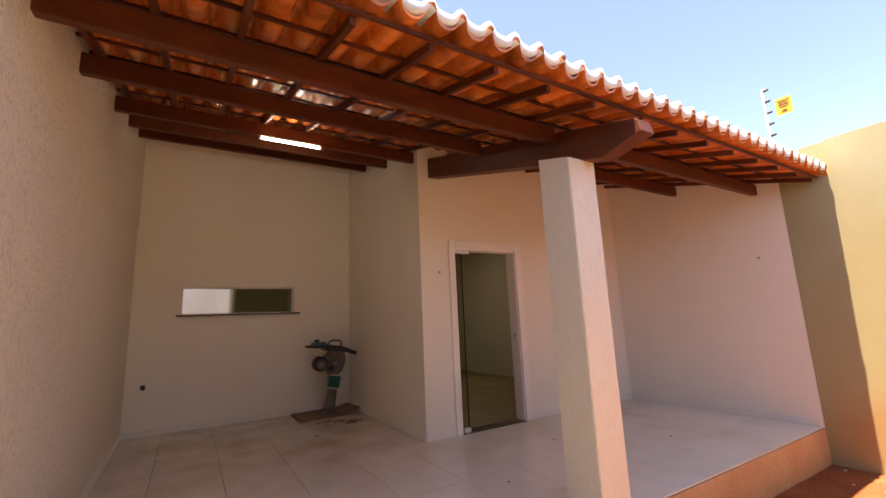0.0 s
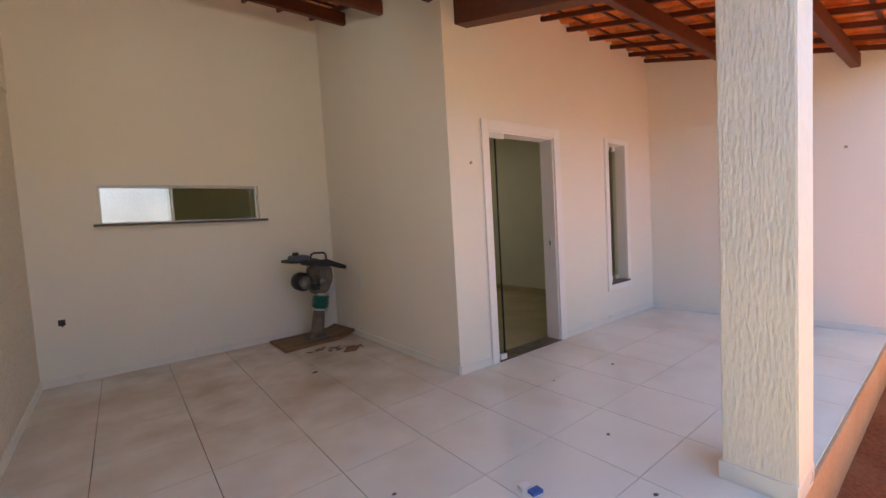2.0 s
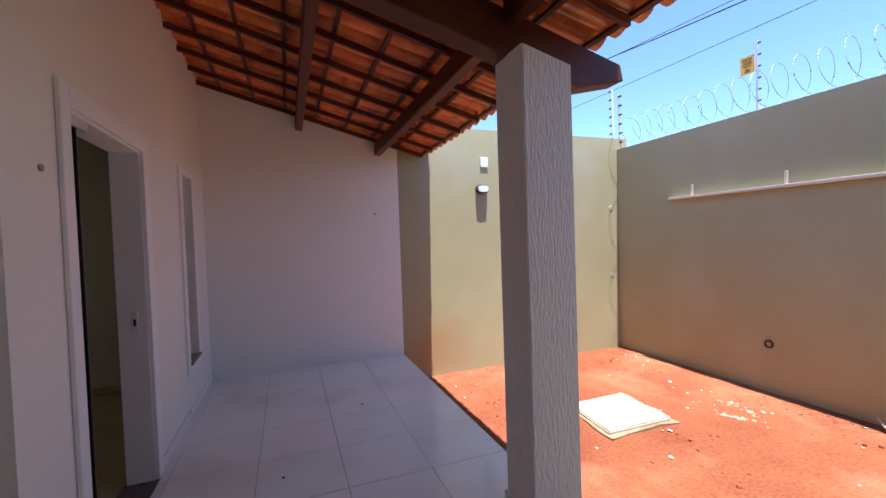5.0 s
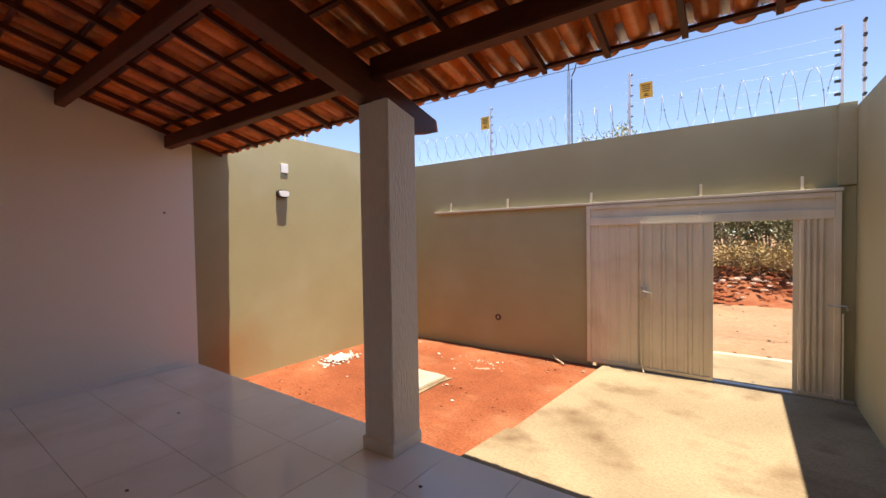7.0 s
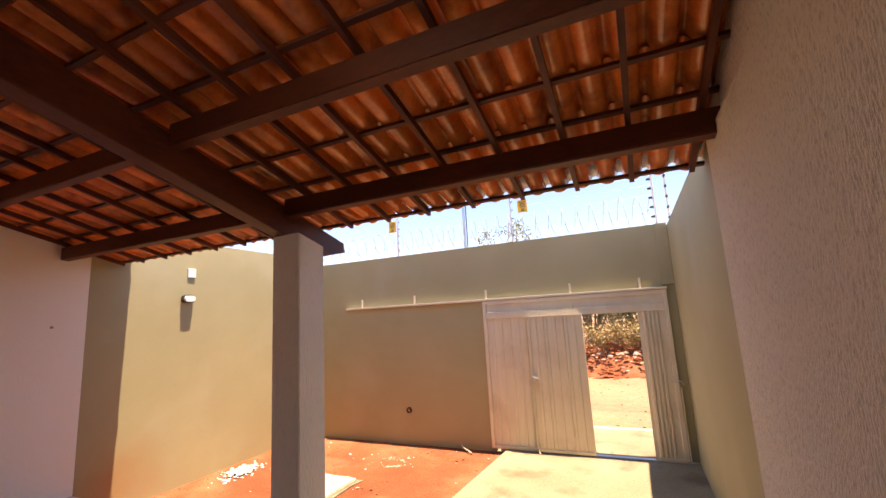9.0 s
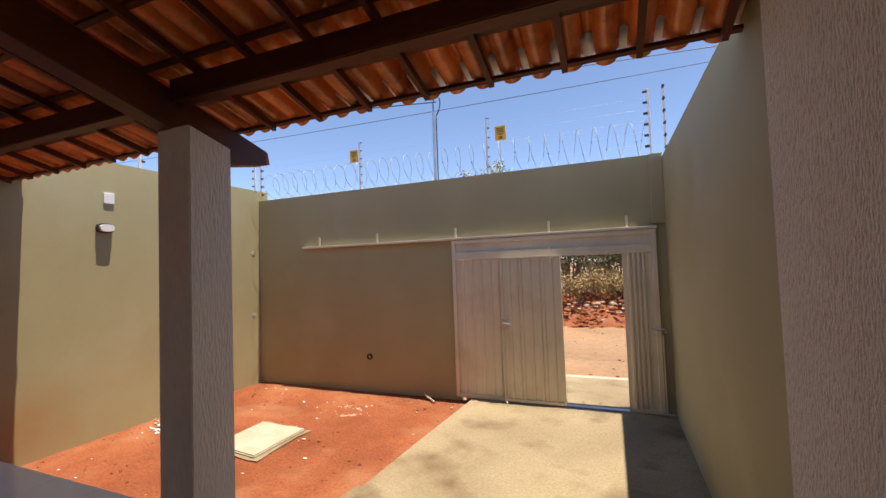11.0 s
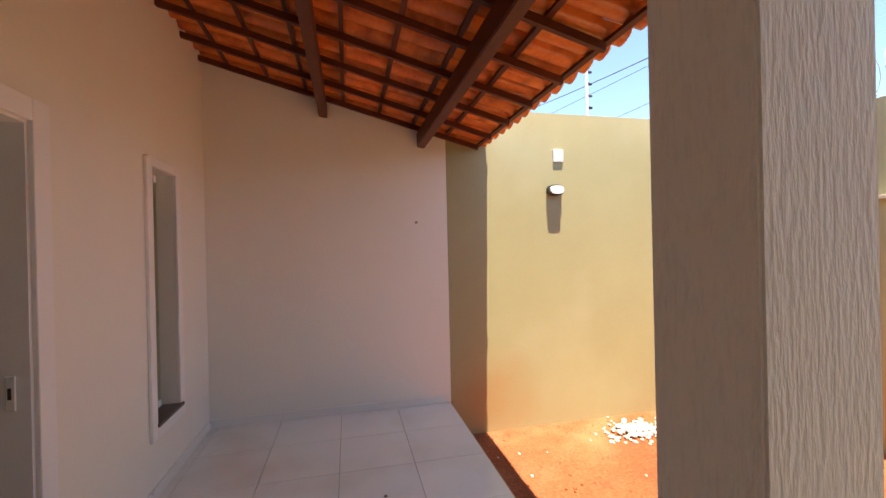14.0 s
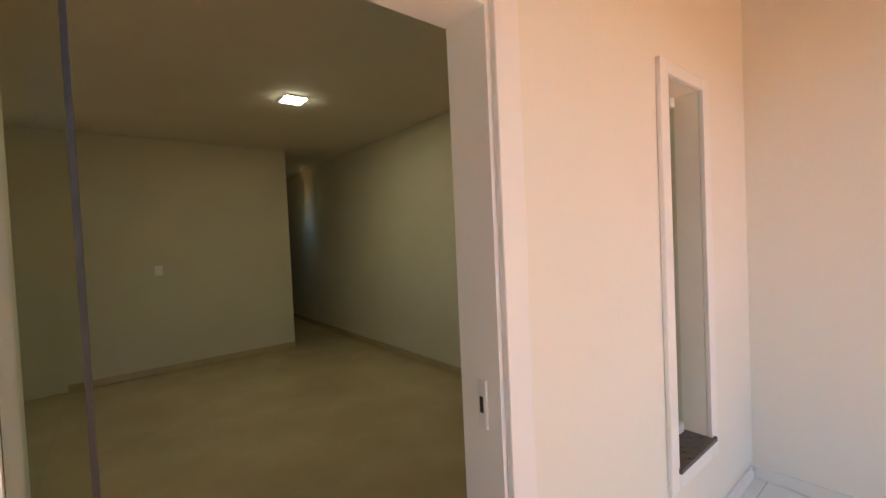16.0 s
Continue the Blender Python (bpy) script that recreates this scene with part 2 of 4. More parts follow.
M_CEIL = mat("indoor_ceiling_paint", (0.66, 0.60, 0.48), (0.70, 0.64, 0.52), 1.5, 0.8, bump=0.02, fine_mix=0.03)


# ---------------------------------------------------------------- mesh helpers
def finish(name, bm, material, smooth=False):
    me = bpy.data.meshes.new(name)
    bmesh.ops.recalc_face_normals(bm, faces=bm.faces)
    bm.to_mesh(me)
    bm.free()
    me.materials.append(material)
    if smooth:
        for p in me.polygons:
            p.use_smooth = True
    return me


def thing(name, bm, material, label="", category="", group="", kind="", smooth=False):
    return tagged(new(name, finish(name, bm, material, smooth)), label, category, group, kind)


def empty(name, label, category, group="", kind="", at=(0, 0, 0)):
    e = new(name)
    e.location = at
    e.empty_display_size = 0.1
    return tagged(e, label, category, group, kind)


def part(name, bm, material, parent, label="", smooth=False):
    """One mesh part, built in the place's own coordinates, under a thing or a part."""
    ob = new(name, finish(name, bm, material, smooth))
    bpy.context.view_layer.update()
    ob.parent = parent
    ob.matrix_parent_inverse = parent.matrix_world.inverted()
    return tagged(ob, label)


def box(x0, y0, z0, x1, y1, z1, bev=0.0, bm=None):
    own = bm is None
    bm = bm or bmesh.new()
    m = Matrix.Translation(((x0 + x1) / 2, (y0 + y1) / 2, (z0 + z1) / 2)) @ Matrix.Diagonal((abs(x1 - x0), abs(y1 - y0), abs(z1 - z0), 1))
    r = bmesh.ops.create_cube(bm, size=1, matrix=m)
    if bev:
        es = list({e for v in r["verts"] for e in v.link_edges})
        bmesh.ops.bevel(bm, geom=es, offset=bev, segments=2, affect="EDGES", profile=0.5)
    return bm


def prism(outline, axis, a, b, bm=None):
    """A solid between two planes: outline of 2D points across the given axis."""
    bm = bm or bmesh.new()
    put = {"x": lambda u, v, w: (w, u, v), "y": lambda u, v, w: (u, w, v), "z": lambda u, v, w: (u, v, w)}[axis]
    lo = [bm.verts.new(put(u, v, a)) for u, v in outline]
    hi = [bm.verts.new(put(u, v, b)) for u, v in outline]
    bm.faces.new(lo)
    bm.faces.new(hi[::-1])
    k = len(outline)
    for i in range(k):
        bm.faces.new((lo[i], hi[i], hi[(i + 1) % k], lo[(i + 1) % k]))
    return bm


def rod(p, q, r, sides=10, r2=None, bm=None):
    bm = bm or bmesh.new()
    p, q = Vector(p), Vector(q)
    d = q - p
    m = Matrix.Translation((p + q) / 2) @ d.to_track_quat("Z", "Y").to_matrix().to_4x4()
    bmesh.ops.create_cone(bm, cap_ends=True, segments=sides, radius1=r, radius2=r if r2 is None else r2, depth=d.length, matrix=m)
    return bm


def tube(points, r, sides=6, bm=None):
    bm = bm or bmesh.new()
    pts = [Vector(p) for p in points]
    rings = []
    for i, p in enumerate(pts):
        d = (pts[min(i + 1, len(pts) - 1)] - pts[max(i - 1, 0)]).normalized()
        up = Vector((0, 0, 1)) if abs(d.z) < 0.95 else Vector((0, 1, 0))
        u = d.cross(up).normalized()
        v = u.cross(d)
        rings.append([bm.verts.new(p + r * (math.cos(a) * u + math.sin(a) * v)) for a in (2 * math.pi * k / sides for k in range(sides))])
    for a, b in zip(rings, rings[1:]):
        for k in range(sides):
            bm.faces.new((a[k], a[(k + 1) % sides], b[(k + 1) % sides], b[k]))
    bm.faces.new(rings[0][::-1])
    bm.faces.new(rings[-1])
    return bm


def turned(profile, at=(0, 0, 0), tilt=None, sides=20, bm=None):
    """A turned solid from (radius, height) pairs."""
    bm = bm or bmesh.new()
    m = Matrix.Translation(at) @ (tilt or Matrix.Identity(4))
    rings = [[bm.verts.new(m @ Vector((r * math.cos(a), r * math.sin(a), h))) for a in (2 * math.pi * k / sides for k in range(sides))] for r, h in profile]
    for a, b in zip(rings, rings[1:]):
        for k in range(sides):
            bm.faces.new((a[k], a[(k + 1) % sides], b[(k + 1) % sides], b[k]))
    bm.faces.new(rings[0][::-1])
    bm.faces.new(rings[-1])
    return bm


def lump(bm, at, size, seed, sub=1):
    """A rough stone."""
    r = bmesh.ops.create_icosphere(bm, subdivisions=sub, radius=1)
    rs = random.Random(seed)
    turn = Euler((rs.random() * 6, rs.random() * 6, rs.random() * 6)).to_matrix()
    for v in r["verts"]:
        c = turn @ (v.co * rs.uniform(0.7, 1.15))
        v.co = Vector((c.x * size[0], c.y * size[1], c.z * size[2])) + Vector(at)
    return bm


# ---------------------------------------------------------------- plan
X_L, X_L_FRONT = -2.80, -2.755      # side wall of the carport, back and front
Y_A = 2.46                          # back wall of the carport
X_D = 3.403                         # right side wall
Y_EDGE = -2.163                     # front edge of the raised floor
Y_G = -5.70                         # inner face of the street wall
Z_DRIVE, Z_SOIL = -0.285, -0.345


def roof(y):
    """Height of the rafters' undersides."""
    return 3.175 + 0.277 * y


STRUCT = "structure"
# side wall, cream, under the roof
thing("wall_west", prism([(X_L - 0.2, 2.65), (X_L, 2.65), (X_L_FRONT, -2.17), (X_L - 0.2, -2.17)], "z", -0.5, 2.58), M_SIDE,
      "cream wall with rough sprayed plaster beside the carport", "wall", kind=STRUCT)
thing("wall_west_gable", prism([(2.65, 2.584), (2.65, roof(2.65) + 0.16), (-2.17, roof(-2.17) + 0.16), (-2.17, 2.584)], "x", X_L - 0.2, X_L + 0.012), M_SIDE,
      "upper part of the cream plaster wall under the roof", "wall", kind=STRUCT)
thing("wall_west_street", box(X_L - 0.2, Y_G - 0.2, -0.5, X_L, -2.174, 2.70), M_OLIVE, "olive painted boundary wall beside the driveway", "wall", kind=STRUCT)

# back wall of the carport with the serving hatch
HX0, HX1, HZ0, HZ1 = -2.275, -0.845, 1.447, 1.82
bm = bmesh.new()
for x0, x1, z0, z1 in ((X_L, HX0, -0.1, 3.9), (HX1, 0.0, -0.1, 3.9), (HX0, HX1, -0.1, HZ0), (HX0, HX1, HZ1, 3.9)):
    box(x0, Y_A, z0, x1, Y_A + 0.15, z1, bm=bm)
thing("wall_hatch", bm, M_WALL, "cream textured back wall of the carport with a serving hatch", "wall", kind=STRUCT)
thing("wall_corner", box(0, 0.15, -0.1, 0.15, Y_A + 0.15, 3.9), M_WALL, "cream textured wall between carport and house", "wall", kind=STRUCT)

# front wall of the house with door and window
DX0, DX1, DZ = 0.445, 1.358, 2.06
WX0, WX1, WZ0, WZ1 = 2.37, 2.735, 0.445, 2.085
bm = bmesh.new()
for x0, x1, z0, z1 in ((0, DX0, -0.1, 3.33), (DX0, DX1, DZ, 3.33), (DX1, WX0, -0.1, 3.33), (WX0, WX1, -0.1, WZ0), (WX0, WX1, WZ1, 3.33), (WX1, X_D, -0.1, 3.33)):
    box(x0, 0, z0, x1, 0.15, z1, bm=bm)
thing("wall_front", bm, M_WALL, "cream textured front wall with glass door and narrow window", "wall", kind=STRUCT)
# right side wall: cream under the roof, olive towards the street
thing("wall_east", prism([(0.15, -0.5), (0.15, roof(0.15) + 0.12), (-2.172, roof(-2.172) + 0.12), (-2.172, -0.5)], "x", X_D, X_D + 0.2), M_WALL,
      "cream textured side wall of the porch", "wall", kind=STRUCT)
thing("wall_east_street", prism([(-2.175, -0.5), (-2.175, roof(-2.175) + 0.12), (-2.62, roof(-2.62) + 0.12), (-2.62, 2.915), (Y_G - 0.2, 2.915), (Y_G - 0.2, -0.5)], "x", X_D, X_D + 0.2), M_OLIVE,
      "olive painted boundary wall in full sun", "wall", kind=STRUCT)
thing("wall_east_top", box(X_D + 0.06, -2.615, 2.5, X_D + 0.2, -0.9, 2.915), M_OLIVE, "top of the olive boundary wall behind the eave", "wall", kind=STRUCT)

# street wall with the gate's opening
GX0, GX1 = -2.66, -0.17
bm = bmesh.new()
for x0, x1, z0, z1 in ((X_L, GX0, -0.5, 2.74), (GX0, GX1, 1.84, 2.74), (GX1, X_D, -0.5, 2.74)):
    box(x0, Y_G - 0.16, z0, x1, Y_G, z1, bm=bm)
thing("wall_street", bm, M_OLIVE, "olive painted street wall topped with razor wire", "wall", kind=STRUCT)
thing("wall_street_column", box(X_L + 0.002, Y_G - 0.16, 1.92, -2.66, Y_G + 0.05, 2.742, 0.004), M_OLIVE, "olive painted column above the gate's end", "column", kind=STRUCT)

# ground
def soil(bm, x0, x1, y0, y1, nx, ny, z, amp):
    g = [[bm.verts.new((x0 + (x1 - x0) * i / nx, y0 + (y1 - y0) * j / ny, z + amp * (noise.noise((x0 + (x1 - x0) * i / nx, (y0 + (y1 - y0) * j / ny), 0.3)) + 0.4 * noise.noise(((x0 + (x1 - x0) * i / nx) * 5, (y0 + (y1 - y0) * j / ny) * 5, 1.3))))) for j in range(ny + 1)] for i in range(nx + 1)]
    for i in range(nx):
        for j in range(ny):
            bm.faces.new((g[i][j], g[i + 1][j], g[i + 1][j + 1], g[i][j + 1]))
    return bm


thing("soil_yard", soil(bmesh.new(), -0.7, X_D, Y_G - 0.02, Y_EDGE + 0.02, 110, 100, Z_SOIL, 0.018), M_DIRT, "bare red soil of the front yard", "soil", kind=STRUCT, smooth=True)
thing("ground", box(-600, -600, -0.72, 600, 600, -0.52), M_ROAD, "bare earth ground reaching the horizon", "ground", kind=STRUCT)
thing("driveway", prism([(X_L, Y_EDGE), (-0.12, Y_EDGE), (-0.16, -2.9), (-0.25, -4.1), (-0.37, -5.55), (-0.40, Y_G), (-0.2, Y_G - 0.2), (-0.2, -7.05), (-3.4, -7.05), (-3.4, Y_G - 0.2), (X_L, Y_G - 0.2)], "z", -0.50, Z_DRIVE), M_CONC,
      "dusty yellowish concrete driveway stained with soil", "driveway", kind=STRUCT)
thing("driveway_ramp", prism([(-3.25, Z_DRIVE + 0.002), (-2.18, -0.175), (-2.18, -0.48), (-3.25, -0.48)], "x", X_L + 0.001, -0.14), M_CONC,
      "dusty concrete ramp rising to the tiled floor", "ramp", kind=STRUCT)
thing("kerb", box(-9, -7.25, -0.5, 6, -7.054, -0.30, 0.02), M_SLAB, "pale concrete kerb at the road", "kerb", kind=STRUCT)
thing("road", soil(bmesh.new(), -22, 14, -13.2, -7.252, 90, 30, -0.40, 0.03), M_ROAD, "pale dusty dirt road", "road", kind=STRUCT, smooth=True)

# raised floor
thing("floor", box(X_L, Y_EDGE + 0.004, -0.5, X_D, Y_A, -0.012), M_GROUT, "glossy cream floor tiles with grey joints", "floor", kind=STRUCT)
floor_ob = bpy.data.objects["floor"]
thing("step_face", box(X_L + 0.06, Y_EDGE - 0.012, -0.5, X_D, Y_EDGE + 0.002, -0.0125), M_RISER, "dusty plastered face of the raised floor", "step", kind=STRUCT)

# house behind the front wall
thing("indoor_floor", box(0.15, 0.15, -0.2, X_D, 9, -0.004), M_TILE_IN, "glossy tan floor of the living room", "floor", kind=STRUCT)
thing("kitchen_floor", box(X_L, Y_A + 0.15, -0.2, 0.148, 5.2, -0.004), M_TILE_IN, "glossy tan floor of the kitchen", "floor", kind=STRUCT)
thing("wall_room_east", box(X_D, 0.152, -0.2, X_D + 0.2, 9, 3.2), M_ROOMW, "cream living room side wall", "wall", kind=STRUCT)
bm = bmesh.new()
for x0, x1, z0, z1 in ((X_L, -2.50, -0.2, 2.8), (-2.50, -1.42, -0.2, 0.9), (-2.50, -1.42, 2.25, 2.8), (-1.42, 2.575, -0.2, 2.8)):
    box(x0, 5.2, z0, x1, 5.35, z1, bm=bm)
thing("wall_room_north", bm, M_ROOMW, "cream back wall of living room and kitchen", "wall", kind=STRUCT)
# the opening is invented: it lets daylight glow into the hallway
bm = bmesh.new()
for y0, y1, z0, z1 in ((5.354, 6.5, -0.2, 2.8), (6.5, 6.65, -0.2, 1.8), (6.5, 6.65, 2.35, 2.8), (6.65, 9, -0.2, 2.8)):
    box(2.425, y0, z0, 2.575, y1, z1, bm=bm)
thing("wall_hallway", bm, M_ROOMW, "cream hallway wall with an added opening for daylight", "wall", kind=STRUCT)
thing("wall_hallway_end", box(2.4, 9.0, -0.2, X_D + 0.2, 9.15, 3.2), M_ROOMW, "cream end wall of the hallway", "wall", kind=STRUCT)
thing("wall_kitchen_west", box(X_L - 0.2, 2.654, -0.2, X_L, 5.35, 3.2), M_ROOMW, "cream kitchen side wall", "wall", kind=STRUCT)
thing("ceiling", prism([(0.152, 0.152), (X_D, 0.152), (X_D, 9), (2.425, 9), (2.425, 5.35), (X_L, 5.35), (X_L, Y_A + 0.152), (0.152, Y_A + 0.152)], "z", 2.785, 3.1), M_CEIL, "plain cream indoor ceiling", "ceiling", kind=STRUCT)
thing("wall_back_yard", box(-6, 7.6, -0.5, 2.3, 7.8, 2.6), M_YARD, "white painted wall behind the kitchen window", "wall", kind=STRUCT)

# baseboards
for nm, b in (("baseboard_hatch", (X_L, Y_A - 0.012, 0.0, -0.012, Y_A - 0.001, 0.075)), ("baseboard_corner", (-0.012, 0.0, 0.0, -0.001, Y_A - 0.013, 0.075)),
              ("baseboard_front_a", (0.0, -0.012, 0.0, 0.362, -0.001, 0.075)), ("baseboard_front_b", (1.462, -0.012, 0.0, X_D - 0.013, -0.001, 0.075)),
              ("baseboard_east", (X_D - 0.012, Y_EDGE + 0.01, 0.0, X_D - 0.001, -0.013, 0.075)),
              ("baseboard_room", (0.16, 5.188, 0.0, 2.575, 5.199, 0.075)), ("baseboard_room_east", (X_D - 0.012, 0.16, 0.0, X_D - 0.001, 8.9, 0.075))):
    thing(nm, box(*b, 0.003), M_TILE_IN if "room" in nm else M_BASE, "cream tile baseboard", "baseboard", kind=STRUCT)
thing("baseboard_west", prism([(X_L - 0.01, Y_A - 0.013), (X_L + 0.012, Y_A - 0.013), (X_L_FRONT + 0.012, Y_EDGE + 0.01), (X_L_FRONT - 0.01, Y_EDGE + 0.01)], "z", 0.0, 0.075), M_BASE, "cream tile baseboard", "baseboard", kind=STRUCT)


# ---------------------------------------------------------------- pillar
PX0, PX1, PY0, PY1 = -0.002, 0.266, -2.178, -1.898
pillar = empty("pillar", "cream square porch pillar with grooved plaster", "pillar", kind=STRUCT, at=(0.13, -2.04, 0))
bm = bmesh.new()
lo = [bm.verts.new(v) for v in ((PX0, PY0, -0.012), (PX1, PY0, -0.012), (PX1, PY1, -0.012), (PX0, PY1, -0.012))]
hi = [bm.verts.new(v) for v in ((PX0, PY0, 2.29), (PX1, PY0, 2.29), (PX1, PY1, 2.365), (PX0, PY1, 2.365))]
bm.faces.new(lo), bm.faces.new(hi)
for i in range(4):
    bm.faces.new((lo[i], lo[(i + 1) % 4], hi[(i + 1) % 4], hi[i]))
bmesh.ops.bevel(bm, geom=[e for e in bm.edges if abs(e.verts[0].co.z - e.verts[1].co.z) > 1], offset=0.006, segments=2, affect="EDGES")
part("shaft", bm, M_PILLAR, pillar)
part("plinth", box(PX0 - 0.012, PY0 - 0.001, 0.0, PX1 + 0.012, PY1 + 0.012, 0.085, 0.004), M_BASE, pillar, "cream tile plinth")

# ---------------------------------------------------------------- roof timber
def sloped(x0, x1, y0, y1, low, high, bm=None):
    """A timber along the slope between two offsets from the rafters' underside."""
    return prism([(y0, roof(y0) + low), (y1, roof(y1) + low), (y1, roof(y1) + high), (y0, roof(y0) + high)], "x", x0, x1, bm)


bm = prism([(0.0, 2.876), (0.0, 3.11), (-2.62, 3.11 - 0.272 * 2.62), (-2.64, 2.31), (-2.34, 2.243)], "x", 0.132, 0.268)
bmesh.ops.bevel(bm, geom=list(bm.edges), offset=0.005, segments=1, affect="EDGES")
thing("roof_beam", bm, M_WOOD_Y, "thick red-brown varnished beam resting on the pillar", "beam")
for y in (-1.96, -1.05, 0.085, 0.858, 1.642):
    spans = [(X_L - 0.02, 0.134), (0.266, X_D + 0.02)] if y < 0 else [(X_L - 0.02, 0.02)]
    for x0, x1 in spans:
        b = 3.175 + 0.277 * y - 0.13
        bm = prism([(y, b), (y + 0.075, b + 0.01), (y + 0.075, roof(y + 0.075) - 0.002), (y, roof(y) - 0.002)], "x", x0, x1)
        bmesh.ops.bevel(bm, geom=[e for e in bm.edges if abs(e.verts[0].co.x - e.verts[1].co.x) > 0.5], offset=0.006, segments=2, affect="EDGES")
        thing("purlin", bm, M_WOOD, "red-brown varnished purlin carrying the rafters", "beam", group="roof purlins")
for x in (-2.71, -2.36, -2.01, -1.62, -1.23, -0.84, -0.46, -0.07, 0.42, 0.84, 1.26, 1.68, 2.10, 2.52, 2.94, 3.33):
    y1 = 2.45 if x < 0 else -0.002
    thing("rafter", sloped(x - 0.015, x + 0.015, -2.48, y1, 0.0, 0.045), M_WOOD_Y, "thin red-brown wooden rafter", "rafter", group="roof rafters")
ROW = 0.325
y = -2.51
while y < 2.45:
    thing("batten", sloped(X_L + 0.013, X_D - 0.002 if y < -0.1 else -0.002, y, y + 0.028, 0.047, 0.066), M_WOOD, "thin red-brown roof batten", "batten", group="roof battens")
    y += ROW

# ---------------------------------------------------------------- roof tiles
PITCH = 0.1655
bm = bmesh.new()
NP = 20


def wave(u):
    """Height across one tile: a wide round pan below, a narrow cap above; u runs over one pitch, 0 at the pan's middle."""
    u = abs((u + 0.5) % 1.0 - 0.5)
    return -0.056 * math.sqrt(max(0, 1 - (u / 0.36) ** 2)) if u < 0.36 else 0.030 * math.sqrt(max(0, 1 - ((0.5 - u) / 0.14) ** 2))


def tile_line(y, z, squeeze, thick):
    return [bm.verts.new(((-0.5 + 1.1 * i / NP) * PITCH, y, wave(-0.5 + 1.1 * i / NP) * squeeze + z + thick)) for i in range(NP + 1)]


# each shell and each end has vertices of its own, so that the ends keep a crisp rim
LIP, HEAD = (-0.03, 0.016, 1.0), (ROW + 0.05, -0.004, 0.97)
for a, b in (((*LIP, 0.0), (*HEAD, 0.0)), ((*HEAD, 0.013), (*LIP, 0.013)), ((*LIP, 0.013), (*LIP, 0.0)), ((*HEAD, 0.0), (*HEAD, 0.013))):
    p, q = tile_line(*a), tile_line(*b)
    for i in range(NP):
        bm.faces.new((p[i], p[i + 1], q[i + 1], q[i]))
tile_mesh = finish("roof_tile", bm, M_CLAY, True)

roof_ob = empty("roof_tiles", "orange clay roman roof tiles with dark wooden battens beneath", "roof", kind=STRUCT)
slope_turn = math.atan(0.277)
rest = bmesh.new()
placed = 0
jit = random.Random(5)
for r in range(16):
    y = -2.57 + r * ROW
    x_end = X_D + 0.12 if y < -0.05 else 0.12
    k = 0
    x = X_L - 0.07
    while x < x_end - 0.03:
        m = Matrix.Translation((x + jit.uniform(-0.003, 0.003), y + jit.uniform(-0.006, 0.006), roof(y) + 0.118 + jit.uniform(-0.002, 0.003))) @ Matrix.Rotation(slope_turn, 4, "X") @ Matrix.Rotation(jit.uniform(-0.012, 0.012), 4, "Z")
        if placed < 300:
            ob = new("roof_tile", tile_mesh)
            ob.parent = roof_ob
            ob.matrix_world = m
            placed += 1
        else:
            tmp = tile_mesh.copy()
            tmp.transform(m)
            rest.from_mesh(tmp)
            bpy.data.meshes.remove(tmp)
        x += PITCH
rest_ob = part("upper_tiles", rest, M_CLAY, roof_ob, smooth=True)
tagged(rest_ob, kind="stuff")
bm = bmesh.new()
x = X_L + 0.0955
while x < X_D - 0.03:
    ring = []
    for i in range(17):
        u = -0.5 + i / 16
        h = 0.62 * wave(u) + 0.004
        ring.append([bm.verts.new((x + u * PITCH, yy, roof(-2.605) + 0.118 + h + zz)) for yy, zz in ((-2.606, 0.018), (-2.606, 0.066), (-2.44, 0.098), (-2.44, 0.055))])
    for a, b in zip(ring, ring[1:]):
        for k in range(4):
            bm.faces.new((a[k], b[k], b[(k + 1) % 4], a[(k + 1) % 4]))
    x += PITCH
thing("eave_capping", bm, M_EAVE, "white painted wavy mortar edge on the eave tiles", "roof edge", kind=STRUCT, smooth=True)

# ---------------------------------------------------------------- door
door = empty("door_1", "open sliding glass door with white frame", "door", kind=STRUCT, at=(0.9, 0, 0))
part("frame_jamb", box(0.364, -0.022, 0.0, DX0, -0.001, 2.15, 0.004), M_WHITE, door, "white painted frame")
part("frame_jamb", box(DX1, -0.022, 0.0, 1.452, -0.001, 2.15, 0.004), M_WHITE, door, "white painted frame")
part("frame_head", box(DX0 + 0.0005, -0.022, DZ, DX1 - 0.0005, -0.001, 2.15, 0.004), M_WHITE, door, "white painted frame")
part("lining", box(DX0, 0.0, 0.006, DX0 + 0.012, 0.152, DZ - 0.012), M_WHITE, door)
part("lining", box(DX1 - 0.012, 0.0, 0.006, DX1, 0.152, DZ - 0.012), M_WHITE, door)
part("lining", box(DX0, 0.0, DZ - 0.012, DX1, 0.152, DZ), M_WHITE, door)
part("threshold", box(DX0 - 0.02, -0.02, -0.01, DX1 + 0.02, 0.17, 0.006, 0.002), M_GRANITE, door, "dark brown granite threshold")
part("track", box(DX0 + 0.013, 0.001, DZ - 0.06, 0.66, 0.03, DZ - 0.0125, 0.002), M_ALU, door, "white aluminium track")
leaf = part("glass_leaf", box(DX0 + 0.013, 0.006, 0.02, 0.54, 0.014, 1.995), M_GLASS, door, "green tinted tempered glass")
leaf.visible_shadow = False
part("seal", box(0.54, 0.002, 0.02, 0.548, 0.018, 1.995), M_BLACK, leaf, "black rubber edge seal")
part("foot_clamp", box(0.48, -0.008, 0.007, 0.555, 0.03, 0.055, 0.004), M_PLASTIC, leaf, "white clamp")
